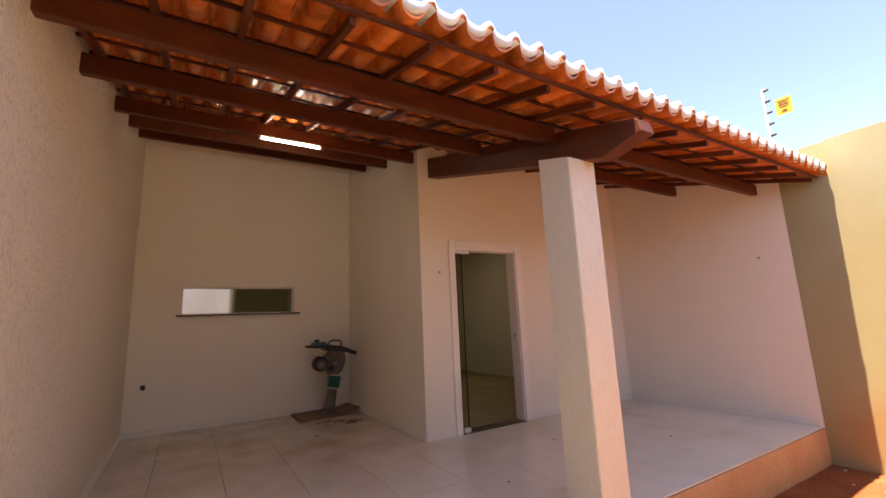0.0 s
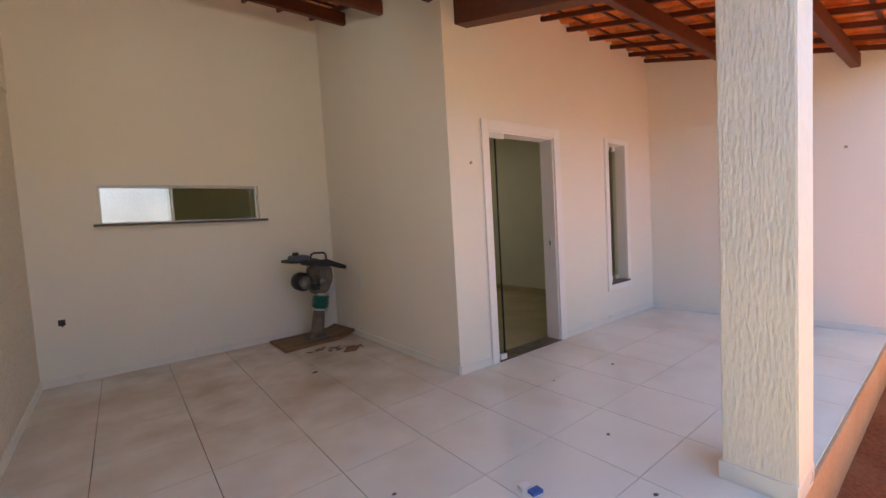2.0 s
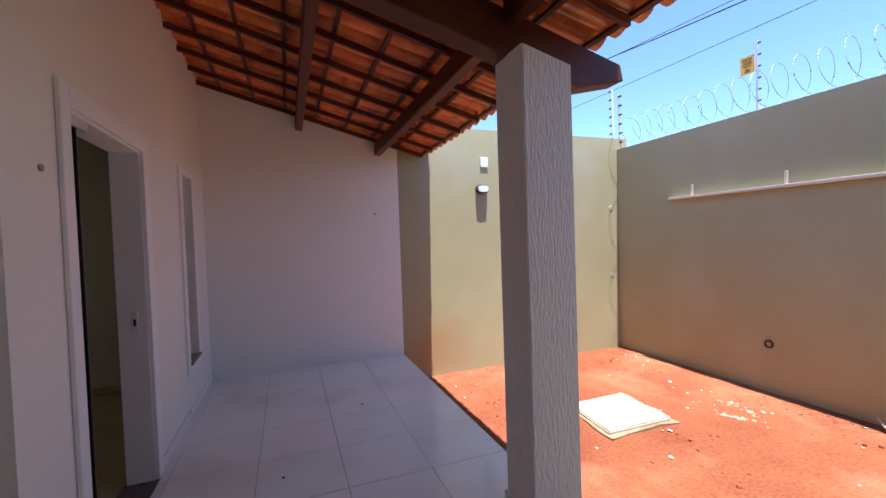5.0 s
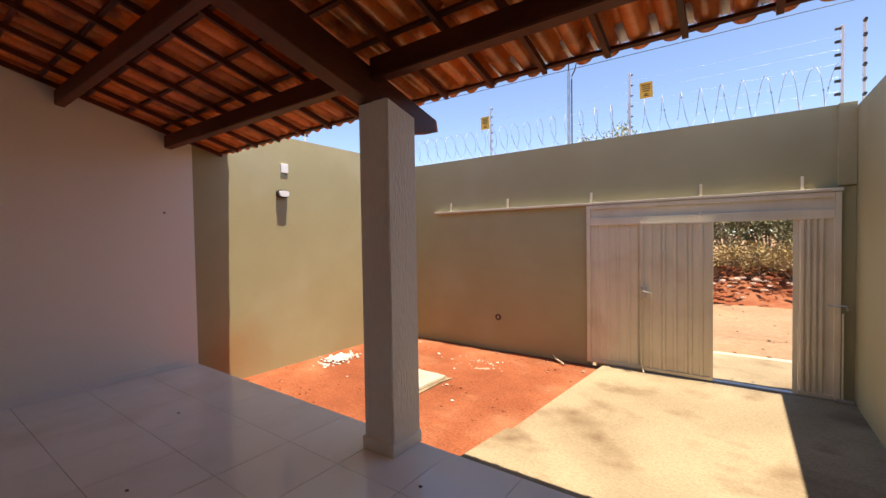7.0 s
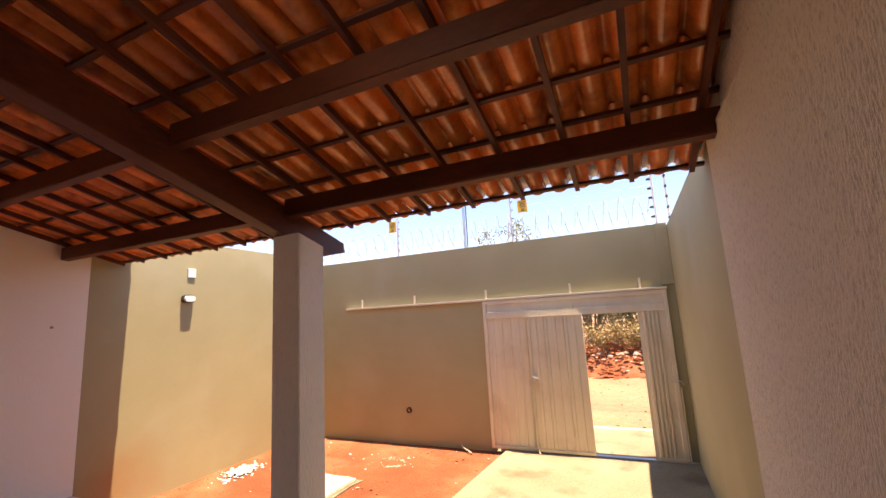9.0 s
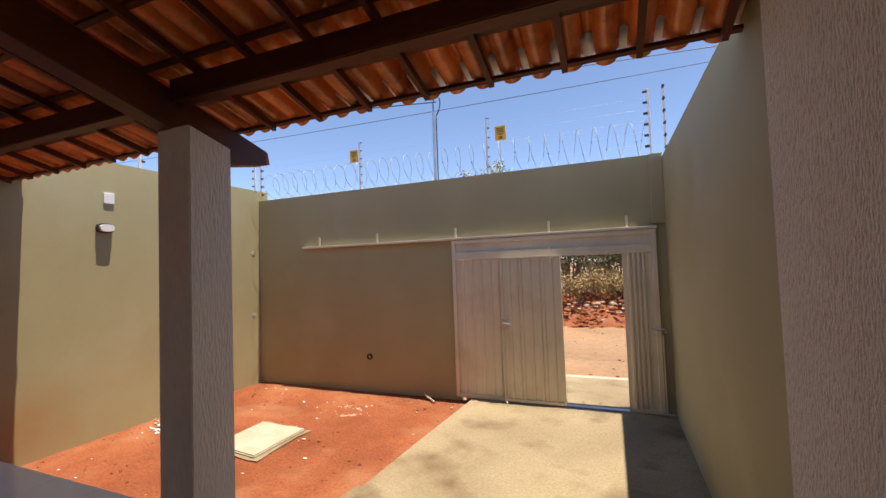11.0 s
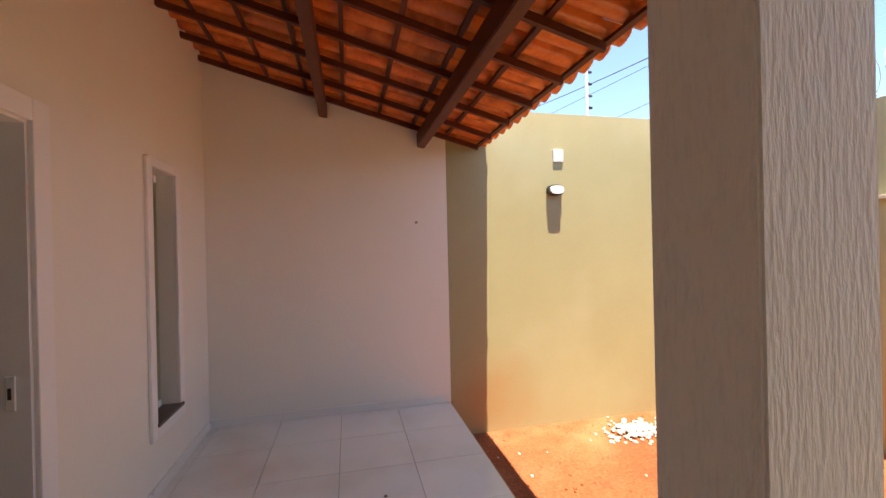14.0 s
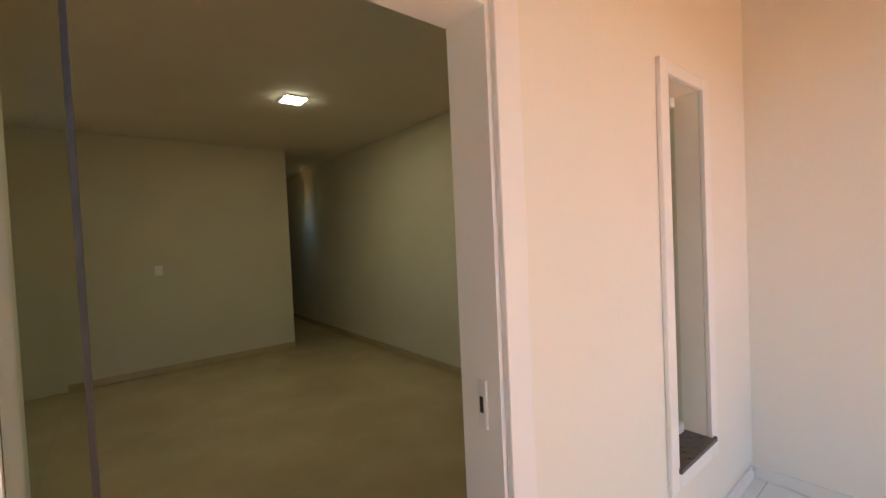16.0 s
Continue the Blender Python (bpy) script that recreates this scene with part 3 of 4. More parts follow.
lock = part("lock_plate", box(DX1 - 0.022, 0.045, 0.94, DX1 - 0.0125, 0.078, 1.075, 0.004), M_PLASTIC, door, "white strike plate")
part("latch_slot", box(DX1 - 0.025, 0.055, 0.985, DX1 - 0.0215, 0.068, 1.03, 0.002), M_BLACK, lock)

# ---------------------------------------------------------------- narrow window
win = empty("window_1", "narrow glass window with white frame and granite sill", "window", kind=STRUCT, at=(2.55, 0, 0.37))
part("window_frame", box(2.297, -0.022, 0.365, WX0, -0.001, 2.14, 0.004), M_WHITE, win)
part("window_frame", box(WX1, -0.022, 0.365, 2.812, -0.001, 2.14, 0.004), M_WHITE, win)
part("window_frame", box(WX0 + 0.0005, -0.022, WZ1, WX1 - 0.0005, -0.001, 2.14, 0.004), M_WHITE, win)
part("window_frame", box(WX0 + 0.0005, -0.022, 0.365, WX1 - 0.0005, -0.001, WZ0, 0.004), M_WHITE, win)
part("window_sill", box(WX0 - 0.012, -0.034, WZ0 - 0.004, WX1 + 0.03, 0.15, WZ0 + 0.018, 0.003), M_GRANITE, win, "dark brown granite sill")
for x0, x1, y in ((WX0 + 0.004, WX0 + 0.20, 0.085), (WX0 + 0.17, WX1 - 0.004, 0.105)):
    p = part("pane", box(x0, y, WZ0 + 0.02, x1, y + 0.008, WZ1 - 0.006), M_GLASS, win, "green tinted glass")
    p.visible_shadow = False
    part("clamp", box(x1 - 0.07, y - 0.014, WZ0 + 0.019, x1 - 0.02, y + 0.022, WZ0 + 0.065, 0.004), M_PLASTIC, p, "white glass clamp")
    part("clamp", box(x1 - 0.07, y - 0.014, WZ1 - 0.055, x1 - 0.02, y + 0.022, WZ1 - 0.008, 0.004), M_PLASTIC, p, "white glass clamp")

# ---------------------------------------------------------------- serving hatch
hatch = empty("window_2", "serving hatch with sliding glass and brown granite ledge", "window", kind=STRUCT, at=(-1.56, Y_A, HZ0))
part("window_sill", box(HX0 - 0.045, Y_A - 0.06, HZ0 - 0.022, HX1 + 0.075, Y_A + 0.15, HZ0, 0.003), M_GRANITE, hatch, "dark brown granite ledge")
part("window_frame", box(HX0, Y_A + 0.04, HZ1 - 0.022, HX1, Y_A + 0.10, HZ1, 0.002), M_ALU, hatch, "white aluminium frame")
part("window_frame", box(HX0, Y_A + 0.04, HZ0 + 0.001, HX1, Y_A + 0.10, HZ0 + 0.014, 0.002), M_ALU, hatch, "white aluminium frame")
for x in (HX0, -1.69, HX1 - 0.02):
    part("window_frame", box(x, Y_A + 0.042, HZ0 + 0.014, x + 0.02, Y_A + 0.098, HZ1 - 0.022, 0.002), M_ALU, hatch, "white aluminium frame")
p = part("pane", box(-1.67, Y_A + 0.06, HZ0 + 0.015, HX1 - 0.021, Y_A + 0.068, HZ1 - 0.023), M_GLASS, hatch, "green tinted glass")
p.visible_shadow = False
p = part("pane", box(-1.72, Y_A + 0.08, HZ0 + 0.015, HX1 - 0.08, Y_A + 0.088, HZ1 - 0.023), M_GLASS, hatch, "green tinted glass")
p.visible_shadow = False
kw = empty("window_3", "kitchen window onto a white wall", "window", kind=STRUCT, at=(-1.75, 5.2, 0.9))
for b in ((-2.50, 5.25, 0.9, -2.46, 5.30, 2.25), (-1.46, 5.25, 0.9, -1.42, 5.30, 2.25), (-2.459, 5.25, 2.21, -1.461, 5.30, 2.25), (-2.459, 5.25, 0.9, -1.461, 5.30, 0.94)):
    part("window_frame", box(*b, 0.003), M_ALU, kw)

# ---------------------------------------------------------------- gate
def ribbed(x0, x1, y, ribs, wide=0.03, deep=0.018, thick=0.004):
    """Outline of a ribbed sheet, seen from above."""
    front = [(x0, y)]
    for c in sorted(ribs):
        front += [(c - wide, y), (c - wide * 0.55, y + deep), (c + wide * 0.55, y + deep), (c + wide, y)]
    front.append((x1, y))
    return front + [(u, v - thick) for u, v in reversed(front)]


GY = Y_G + 0.012
gate = empty("sliding_gate", "cream painted ribbed steel gate with a small door standing open", "gate", at=(-1.4, GY, Z_DRIVE))
part("frame_post", box(-0.20, GY, -0.275, -0.15, GY + 0.045, 1.855, 0.004), M_GATE, gate)
part("frame_post", box(-2.69, GY, -0.275, -2.64, GY + 0.045, 1.855, 0.004), M_GATE, gate)
part("top_rail", box(-2.639, GY, 1.805, -0.201, GY + 0.045, 1.855, 0.004), M_GATE, gate)
part("header_rail", box(-2.639, GY, 1.585, -0.201, GY + 0.045, 1.685, 0.004), M_GATE, gate)
part("header_sheet", box(-2.639, GY + 0.012, 1.686, -0.201, GY + 0.018, 1.804), M_GATE, gate)
part("header_stud", box(-1.49, GY + 0.019, 1.65, -1.455, GY + 0.05, 1.73, 0.003), M_GATE, gate)
part("bottom_rail", box(-0.86, GY, -0.275, -0.201, GY + 0.04, -0.235, 0.004), M_GATE, gate)
part("bottom_rail", box(-2.639, GY, -0.275, -2.36, GY + 0.04, -0.235, 0.004), M_GATE, gate)
part("door_post", box(-0.92, GY - 0.04, -0.275, -0.72, GY - 0.03, 1.584, 0.003), M_GATE, gate)
part("door_post", box(-2.36, GY, -0.275, -2.315, GY + 0.008, 1.584, 0.003), M_GATE, gate)
part("ribbed_sheet", prism(ribbed(-0.79, -0.201, GY + 0.012, [-0.29, -0.42, -0.55, -0.68], 0.022, 0.010), "z", -0.234, 1.584), M_GATE, gate)
part("ribbed_sheet", prism(ribbed(-2.639, -2.361, GY + 0.014, [-2.39, -2.44, -2.49, -2.54], 0.02, 0.026), "z", -0.234, 1.584), M_GATE, gate)
LY = GY + 0.062
gdoor = part("door", prism(ribbed(-1.575, -0.865, LY + 0.014, [-0.95, -1.05, -1.10, -1.22, -1.33, -1.38, -1.49], 0.022, 0.014), "z", -0.225, 1.57), M_GATE, gate, "ribbed steel door leaf")
for b in ((-1.605, LY, -0.262, -1.5755, LY + 0.035, 1.60), (-0.8645, LY, -0.262, -0.84, LY + 0.035, 1.60), (-1.575, LY, -0.262, -0.865, LY + 0.035, -0.226), (-1.575, LY, 1.571, -0.865, LY + 0.035, 1.60)):
    part("leaf_frame", box(*b, 0.003), M_GATE, gdoor)
part("lock_case", box(-0.905, LY + 0.0355, 0.66, -0.845, LY + 0.06, 0.80, 0.004), M_STEEL, gdoor, "steel lock")
part("lever", tube([(-0.87, LY + 0.058, 0.75), (-0.87, LY + 0.095, 0.75), (-0.89, LY + 0.10, 0.745), (-0.96, LY + 0.10, 0.735)], 0.008), M_STEEL, gdoor, "steel handle")
part("hook", tube([(-0.835, LY + 0.02, 1.5), (-0.84, LY + 0.045, 0.6), (-0.85, LY + 0.05, -0.2), (-0.88, LY + 0.09, -0.275)], 0.009), M_GATE, gdoor, "thin drop bolt")
part("latch", tube([(-2.60, GY + 0.046, 0.70), (-2.60, GY + 0.085, 0.70), (-2.72, GY + 0.085, 0.70), (-2.735, GY + 0.07, 0.66)], 0.01), M_STEEL, gate, "steel bolt")
part("rod", rod((-2.705, GY + 0.05, -0.27), (-2.705, GY + 0.05, 0.62), 0.008), M_GATE, gate)
rail = empty("gate_rail", "long cream steel gate rail on wall brackets", "rail", at=(0, Y_G, 1.88))
part("bar", box(-2.70, Y_G + 0.004, 1.862, 2.43, Y_G + 0.07, 1.895, 0.004), M_GATE, rail)
for x in (2.117, 1.058, -0.205, -1.475, -2.386):
    part("bracket", box(x - 0.014, Y_G + 0.001, 1.896, x + 0.014, Y_G + 0.03, 2.035, 0.003), M_GATE, rail)
thing("floor_guide", box(-2.70, Y_G - 0.02, Z_DRIVE, -0.15, Y_G + 0.05, Z_DRIVE + 0.012, 0.003), M_STEEL, "worn steel floor guide under the gate", "guide rail")
thing("gate_stop", box(-2.79, Y_G + 0.06, Z_DRIVE, -2.66, Y_G + 0.11, Z_DRIVE + 0.03, 0.006), M_SLAB, "pale stop block on the concrete", "stop block")

# ---------------------------------------------------------------- fixtures on the walls
tilt_y = Matrix.Rotation(radians(90), 4, "X")
pipe = empty("drain_pipe", "dark pipe end in the olive street wall", "pipe", at=(1.25, Y_G, 0.184))
bm = bmesh.new()
ring = [[bm.verts.new((1.25 + r * math.cos(a), Y_G + d, 0.184 + r * math.sin(a))) for a in (2 * math.pi * k / 24 for k in range(24))] for r, d in ((0.028, 0.001), (0.028, 0.016), (0.046, 0.016), (0.046, 0.001))]
for p, q in zip(ring, ring[1:]):
    for k in range(24):
        bm.faces.new((p[k], p[(k + 1) % 24], q[(k + 1) % 24], q[k]))
part("collar", bm, M_BLACK, pipe, "black plastic collar")
part("plug", turned([(0.027, 0.001), (0.027, 0.006)], (1.25, Y_G, 0.184), Matrix.Rotation(radians(-90), 4, "X")), M_RISER, pipe, "dusty brown plug")
lampw = empty("wall_lamp", "oval bulkhead lamp with dark rim and frosted glass", "lamp", at=(X_D, -3.336, 2.105))
def oval(at_x, depth0, depth1, hy, hz, bm=None):
    ring = [(hy * math.copysign(abs(math.cos(a)) ** 0.7, math.cos(a)), hz * math.copysign(abs(math.sin(a)) ** 0.7, math.sin(a))) for a in (2 * math.pi * k / 24 for k in range(24))]
    return prism([(-3.336 + u, 2.105 + v) for u, v in ring], "x", at_x - depth1, at_x - depth0, bm)
part("body", oval(X_D, 0.0, 0.05, 0.088, 0.056), M_BLACK, lampw, "dark grey rim")
part("glass", oval(X_D, 0.05, 0.08, 0.074, 0.043), M_PLASTIC, lampw, "frosted white glass")
thing("junction_box", box(X_D - 0.018, -3.444, 2.405, X_D, -3.33, 2.535, 0.005), M_PLASTIC, "white square junction box on the olive wall", "box")
thing("wall_plug", turned([(0.014, 0), (0.014, 0.012), (0.006, 0.014)], (X_D, -1.862, 1.782), Matrix.Rotation(radians(-90), 4, "Y"), 10), M_SLAB, "small screw plug in the cream wall", "plug")
thing("wall_plug", turned([(0.013, 0), (0.013, 0.010), (0.006, 0.012)], (0.234, 0, 1.769), Matrix.Rotation(radians(90), 4, "X"), 10), M_SLAB, "small screw plug in the cream wall", "plug")
for z, w in ((1.83, 0.045), (0.79, 0.04)):
    thing("cement_patch", turned([(w, 0), (w * 0.9, 0.004), (w * 0.5, 0.006)], (X_D, -5.56, z), Matrix.Rotation(radians(-90), 4, "Y"), 14), M_SLAB, "round cement patch on the olive wall", "patch", group="cement patches")
sock = empty("wall_outlet", "dark open outlet box in the cream wall", "outlet", at=(-2.615, Y_A, 0.567))
part("box", box(-2.64, Y_A - 0.006, 0.545, -2.59, Y_A - 0.0005, 0.60, 0.002), M_BLACK, sock)
part("stub", rod((-2.61, Y_A - 0.006, 0.56), (-2.61, Y_A - 0.035, 0.545), 0.008), M_BLACK, sock)
thing("blank_plate", box(-0.008, 1.70, 0.585, 0.0, 1.78, 0.70, 0.002), M_PLASTIC, "white blank outlet plate on the cream wall", "outlet")
thing("light_switch", box(0.98, 5.19, 1.165, 1.06, 5.2, 1.28, 0.002), M_PLASTIC, "white light switch in the living room", "switch")
tubel = empty("tube_light", "lit white led tube under the purlin", "lamp", at=(-1.38, 0.075, 3.0))
part("batten_body", box(-1.67, 0.066, 3.052, -1.09, 0.080, 3.072, 0.003), M_PLASTIC, tubel)
part("tube", rod((-1.655, 0.072, 3.041), (-1.105, 0.072, 3.041), 0.0105, 12), M_LED, tubel, "glowing white tube")
for x in (-1.68, -1.105):
    part("end_cap", box(x, 0.06, 3.026, x + 0.025, 0.086, 3.0515, 0.002), M_PLASTIC, tubel)
pan = empty("ceiling_light", "lit square led panel in the indoor ceiling", "lamp", at=(1.95, 3.03, 2.78))
part("frame", box(1.85, 2.93, 2.772, 2.05, 3.13, 2.784, 0.002), M_PLASTIC, pan)
part("diffuser", box(1.862, 2.942, 2.766, 2.038, 3.118, 2.7715), M_PANEL, pan, "glowing square diffuser")

# ---------------------------------------------------------------- wire, posts, signs on the walls
def fence_post(x, y, z0, z1, side, big, n=6):
    """An electric fence post with black insulators; side: the way they point."""
    e = empty("fence_post", "thin aluminium electric fence post with black insulators", "fence post", group="electric fence posts", at=(x, y, z0))
    part("post", box(x - 0.012, y - 0.012, z0, x + 0.012, y + 0.012, z1, 0.002), M_ALU, e)
    for k in range(n):
        z = z0 + 0.12 + (z1 - z0 - 0.15) * k / (n - 1)
        a = Vector((x, y, z))
        part("insulator", rod(a + 0.012 * Vector(side), a + (0.06 if big else 0.04) * Vector(side), 0.018 if big else 0.010, 8, 0.014 if big else 0.008), M_BLACK, e)
    return e


YW = Y_G - 0.08
for x, y, z0, z1, s in ((-0.68, YW, 2.74, 3.56, (-1, 0, 0)), (1.385, YW, 2.74, 3.52, (-1, 0, 0)), (3.43, YW, 2.74, 3.60, (-1, 0, 0)), (3.56, YW, 2.915, 3.74, (1, 0, 0)),
                        (-2.70, YW, 2.742, 3.56, (1, 0, 0)), (-2.86, YW, 2.70, 3.58, (0, 1, 0)), (3.50, -3.81, 2.915, 3.72, (0, -1, 0)), (3.50, -2.15, 2.915, 3.76, (0, -1, 0)), (-2.9, -3.4, 2.70, 3.55, (0, -1, 0))):
    fence_post(x, y, z0, z1, s, x > 2 or x < -2)


def sign(c, along):
    """A small yellow warning plate hung on the fence; the writing on it is only bars."""
    c, along = Vector(c), Vector(along)
    up, out = Vector((0.03, 0, 1)).normalized(), along.cross(Vector((0, 0, 1)))
    def slab(w0, w1, h0, h1, d0, d1):
        bm = bmesh.new()
        vs = [bm.verts.new(c + along * w + up * h + out * d) for d in (d0, d1) for w, h in ((w0, h0), (w1, h0), (w1, h1), (w0, h1))]
        for f in ((0, 1, 2, 3), (7, 6, 5, 4), (0, 4, 5, 1), (1, 5, 6, 2), (2, 6, 7, 3), (3, 7, 4, 0)):
            bm.faces.new([vs[i] for i in f])
        return bm
    e = empty("warning_sign", "yellow electric fence warning plate with dark writing", "sign", group="warning plates", at=c)
    part("plate", slab(-0.075, 0.075, -0.10, 0.10, -0.002, 0.002), M_YELLOW, e)
    for h, w in ((0.065, 0.055), (0.04, 0.045), (0.015, 0.05), (-0.012, 0.04), (-0.05, 0.022), (-0.07, 0.03)):
        part("lettering", slab(-w, w, h - 0.006, h + 0.006, 0.0025, 0.0045), M_BLACK, e)
        part("lettering", slab(-w, w, h - 0.006, h + 0.006, -0.0045, -0.0025), M_BLACK, e)
    return e


sign((-0.875, YW, 3.30), (1, 0, 0))
sign((1.49, YW, 3.29), (1, 0, 0))
sign((3.50, -2.325, 3.47), (0, 1, 0))

coil = []
turns = 30
for i in range(turns * 22 + 1):
    a = 2 * math.pi * i / 22
    f = i / (turns * 22)
    wob = 0.02 * noise.noise((f * 40, 0.2, 0.7))
    coil.append((3.38 - 6.05 * f, YW + 0.03 * math.sin(a) + 0.20 * math.sin(a), 2.97 + wob + 0.215 * math.cos(a)))
wire = empty("razor_wire", "coil of shiny razor wire along the street wall", "razor wire", at=(0.3, YW, 2.74))
part("coil", tube(coil, 0.0032, 5), M_WIRE, wire, smooth=True)
bm = bmesh.new()
for i in range(5, len(coil) - 5, 5):
    p, q = Vector(coil[i]), Vector(coil[i + 1])
    d = (q - p).normalized()
    n = d.cross(Vector((0.3, 1, 0.2))).normalized() * 0.012
    for s in (1, -1):
        bm.faces.new([bm.verts.new(v) for v in (p - d * 0.012, p + s * n, p + d * 0.012)])
tagged(part("barbs", bm, M_WIRE, wire), kind="stuff")
for k, z in enumerate((2.88, 3.02, 3.16, 3.30, 3.44)):
    thing("fence_wire", tube([(-2.70, YW + 0.05, z), (0.3, YW + 0.05, z - 0.01), (3.43, YW + 0.05, z)], 0.0005, 4), M_STEEL, "thin electric fence wire", "wire", group="fence wires")

# ---------------------------------------------------------------- street
pole = empty("service_pole", "slim steel service pole with a looped cable", "pole", at=(0.2, -6.0, -0.5))
part("pipe", rod((0.2, -6.0, -0.52), (0.2, -6.0, 3.86), 0.022), M_STEEL, pole)
part("conduit", rod((0.155, -6.0, -0.52), (0.155, -6.0, 3.75), 0.009, 8), M_BLACK, pole, "black conduit")
part("cable_loop", tube([(0.2, -6.0, 3.8), (0.2, -6.0, 4.0), (0.18, -6.0, 4.06), (0.13, -6.0, 4.08), (0.09, -6.0, 4.04), (0.085, -6.0, 3.96), (0.11, -6.0, 3.86), (0.155, -6.0, 3.78)], 0.009), M_BLACK, pole, "black cable loop")


def cable(p, q, sag, r=0.012):
    pts = [Vector(p).lerp(Vector(q), k / 16) - Vector((0, 0, sag * 4 * (k / 16) * (1 - k / 16))) for k in range(17)]
    thing("power_cable", tube(pts, r, 5), M_BLACK, "dark overhead power cable", "cable", group="overhead cables", smooth=True)


upole = empty("utility_pole", "concrete street pole with a coil of black cable at its top", "pole", at=(13, -6.5, -0.5))
part("shaft", rod((13, -6.5, -0.55), (13, -6.5, 5.95), 0.09, 14, 0.05), M_SLAB, upole)
for k in range(4):
    r = 0.28 + 0.04 * k
    part("cable_coil", tube([(12.93 - 0.02 * k, -6.5 + r * math.cos(a), 5.62 + r * math.sin(a)) for a in (2 * math.pi * q / 28 for q in range(29))], 0.014, 6), M_BLACK, upole, "coiled black cable")
cable((-18, -9, 4.75), (20, -9, 7.2), 0.35, 0.008)
cable((0.15, -6.0, 4.0), (13, -6.5, 5.93), 0.15, 0.009)
cable((-18, -9.4, 5.35), (20, -9.4, 5.75), 0.3, 0.007)

bm = soil(bmesh.new(), -14, 8, -19, -12.6, 110, 40, -0.2, 0.10)
for v in bm.verts:
    t = (-v.co.y - 12.6) / 6.4
    v.co.z += 0.85 * min(1, t * 3.0) ** 0.8 * (0.8 + 0.4 * noise.noise((v.co.x * 0.8, v.co.y * 0.8, 4))) - 0.33 + 0.12 * noise.noise((v.co.x * 3, v.co.y * 3, 9))
thing("earth_bank", bm, M_DIRT, "red earth bank heaped beside the road", "earth bank", kind=STRUCT, smooth=True)
rs = random.Random(3)
bm = bmesh.new()
for i in range(34):
    x, y = -2.1 + rs.gauss(0, 0.55), -13.7 + rs.gauss(0, 0.22)
    s = rs.uniform(0.02, 0.065)
    lump(bm, (x, y, -0.45 + 0.95 * min(1, (-y - 12.6) / 6.4 * 3) ** 0.8 + s * 0.3), (s * 1.7, s, s * 0.7), i)
thing("rubble_heap", bm, M_HEAP, "pale broken rubble scattered on the bank", "rubble", kind="stuff")
bm = bmesh.new()
for i in range(260):
    x, y = rs.uniform(-7, 1.5), rs.uniform(-14.9, -12.8)
    s = rs.uniform(0.02, 0.10)
    lump(bm, (x, y, -0.47 + 0.95 * min(1, (-y - 12.6) / 6.4 * 3) ** 0.8 + s * 0.2), (s * 1.5, s, s * 0.7), i + 3000)
thing("earth_clods", bm, M_DIRT, "red clods heaped on the bank", "stones", kind="stuff")
bm = bmesh.new()
for i in range(120):
    x, y = rs.uniform(-6, 1), rs.uniform(-12.4, -7.6)
    s = rs.uniform(0.01, 0.028)
    lump(bm, (x, y, -0.39), (s * 1.4, s, s * 0.6), i + 500)
thing("road_stones", bm, M_ROAD, "small reddish stones on the dirt road", "stones", kind="stuff")


def leaves(centres, n, size, seed):
    """Many small leaf blades round the given clump centres."""
    r = random.Random(seed)
    verts, faces = [], []
    for i in range(n):
        c, rad = centres[r.randrange(len(centres))]
        d = Vector((r.gauss(0, 1), r.gauss(0, 1), r.gauss(0, 0.8))) * rad * 0.55
        p = Vector(c) + d
        a = Vector((r.gauss(0, 1), r.gauss(0, 1), r.gauss(0, 1))).normalized() * size * r.uniform(0.6, 1.4)
        b = a.cross(Vector((r.gauss(0, 1), r.gauss(0, 1), r.gauss(0, 1)))).normalized() * size * 0.4
        k = len(verts)
        verts += [p - a, p + b, p + a, p - b]
        faces.append((k, k + 1, k + 2, k + 3))
    me = bpy.data.meshes.new("leaf_blades")
    me.from_pydata(verts, [], faces)
    bm = bmesh.new()
    bm.from_mesh(me)
    bpy.data.meshes.remove(me)
    return bm


def plant(name, x, y, z, h, wide, leaf_n, size, seed, leaf_mat, label, category, twigs=14):
    r = random.Random(seed)
    e = empty(name, label, category, at=(x, y, z))
    bm = bmesh.new()
    centres = []
    for k in range(twigs):
        a = r.uniform(0, 6.28)
        p0 = Vector((x + 0.1 * math.cos(a), y + 0.1 * math.sin(a), z - 0.1))
        p2 = Vector((x + wide * r.uniform(0.2, 1) * math.cos(a), y + wide * r.uniform(0.2, 1) * math.sin(a), z + h * r.uniform(0.55, 1.0)))
        p1 = p0.lerp(p2, 0.5) + Vector((r.uniform(-0.2, 0.2), r.uniform(-0.2, 0.2), r.uniform(0, 0.25)))
        rod(p0, p1, 0.035 * h / 2.5, 6, 0.022 * h / 2.5, bm)
        rod(p1, p2, 0.022 * h / 2.5, 6, 0.006, bm)
        for m in range(5):
            q = p1.lerp(p2, r.uniform(0.1, 1))
            s = q + Vector((r.uniform(-0.4, 0.4), r.uniform(-0.4, 0.4), r.uniform(-0.15, 0.4)))
            rod(q, s, 0.012, 5, 0.004, bm)
            centres.append((s, wide * 0.28))
    part("branchwork", bm, M_TWIG, e, "pale dry branches")
    part("crown", leaves(centres, leaf_n, size, seed + 1), leaf_mat, e)
    return e


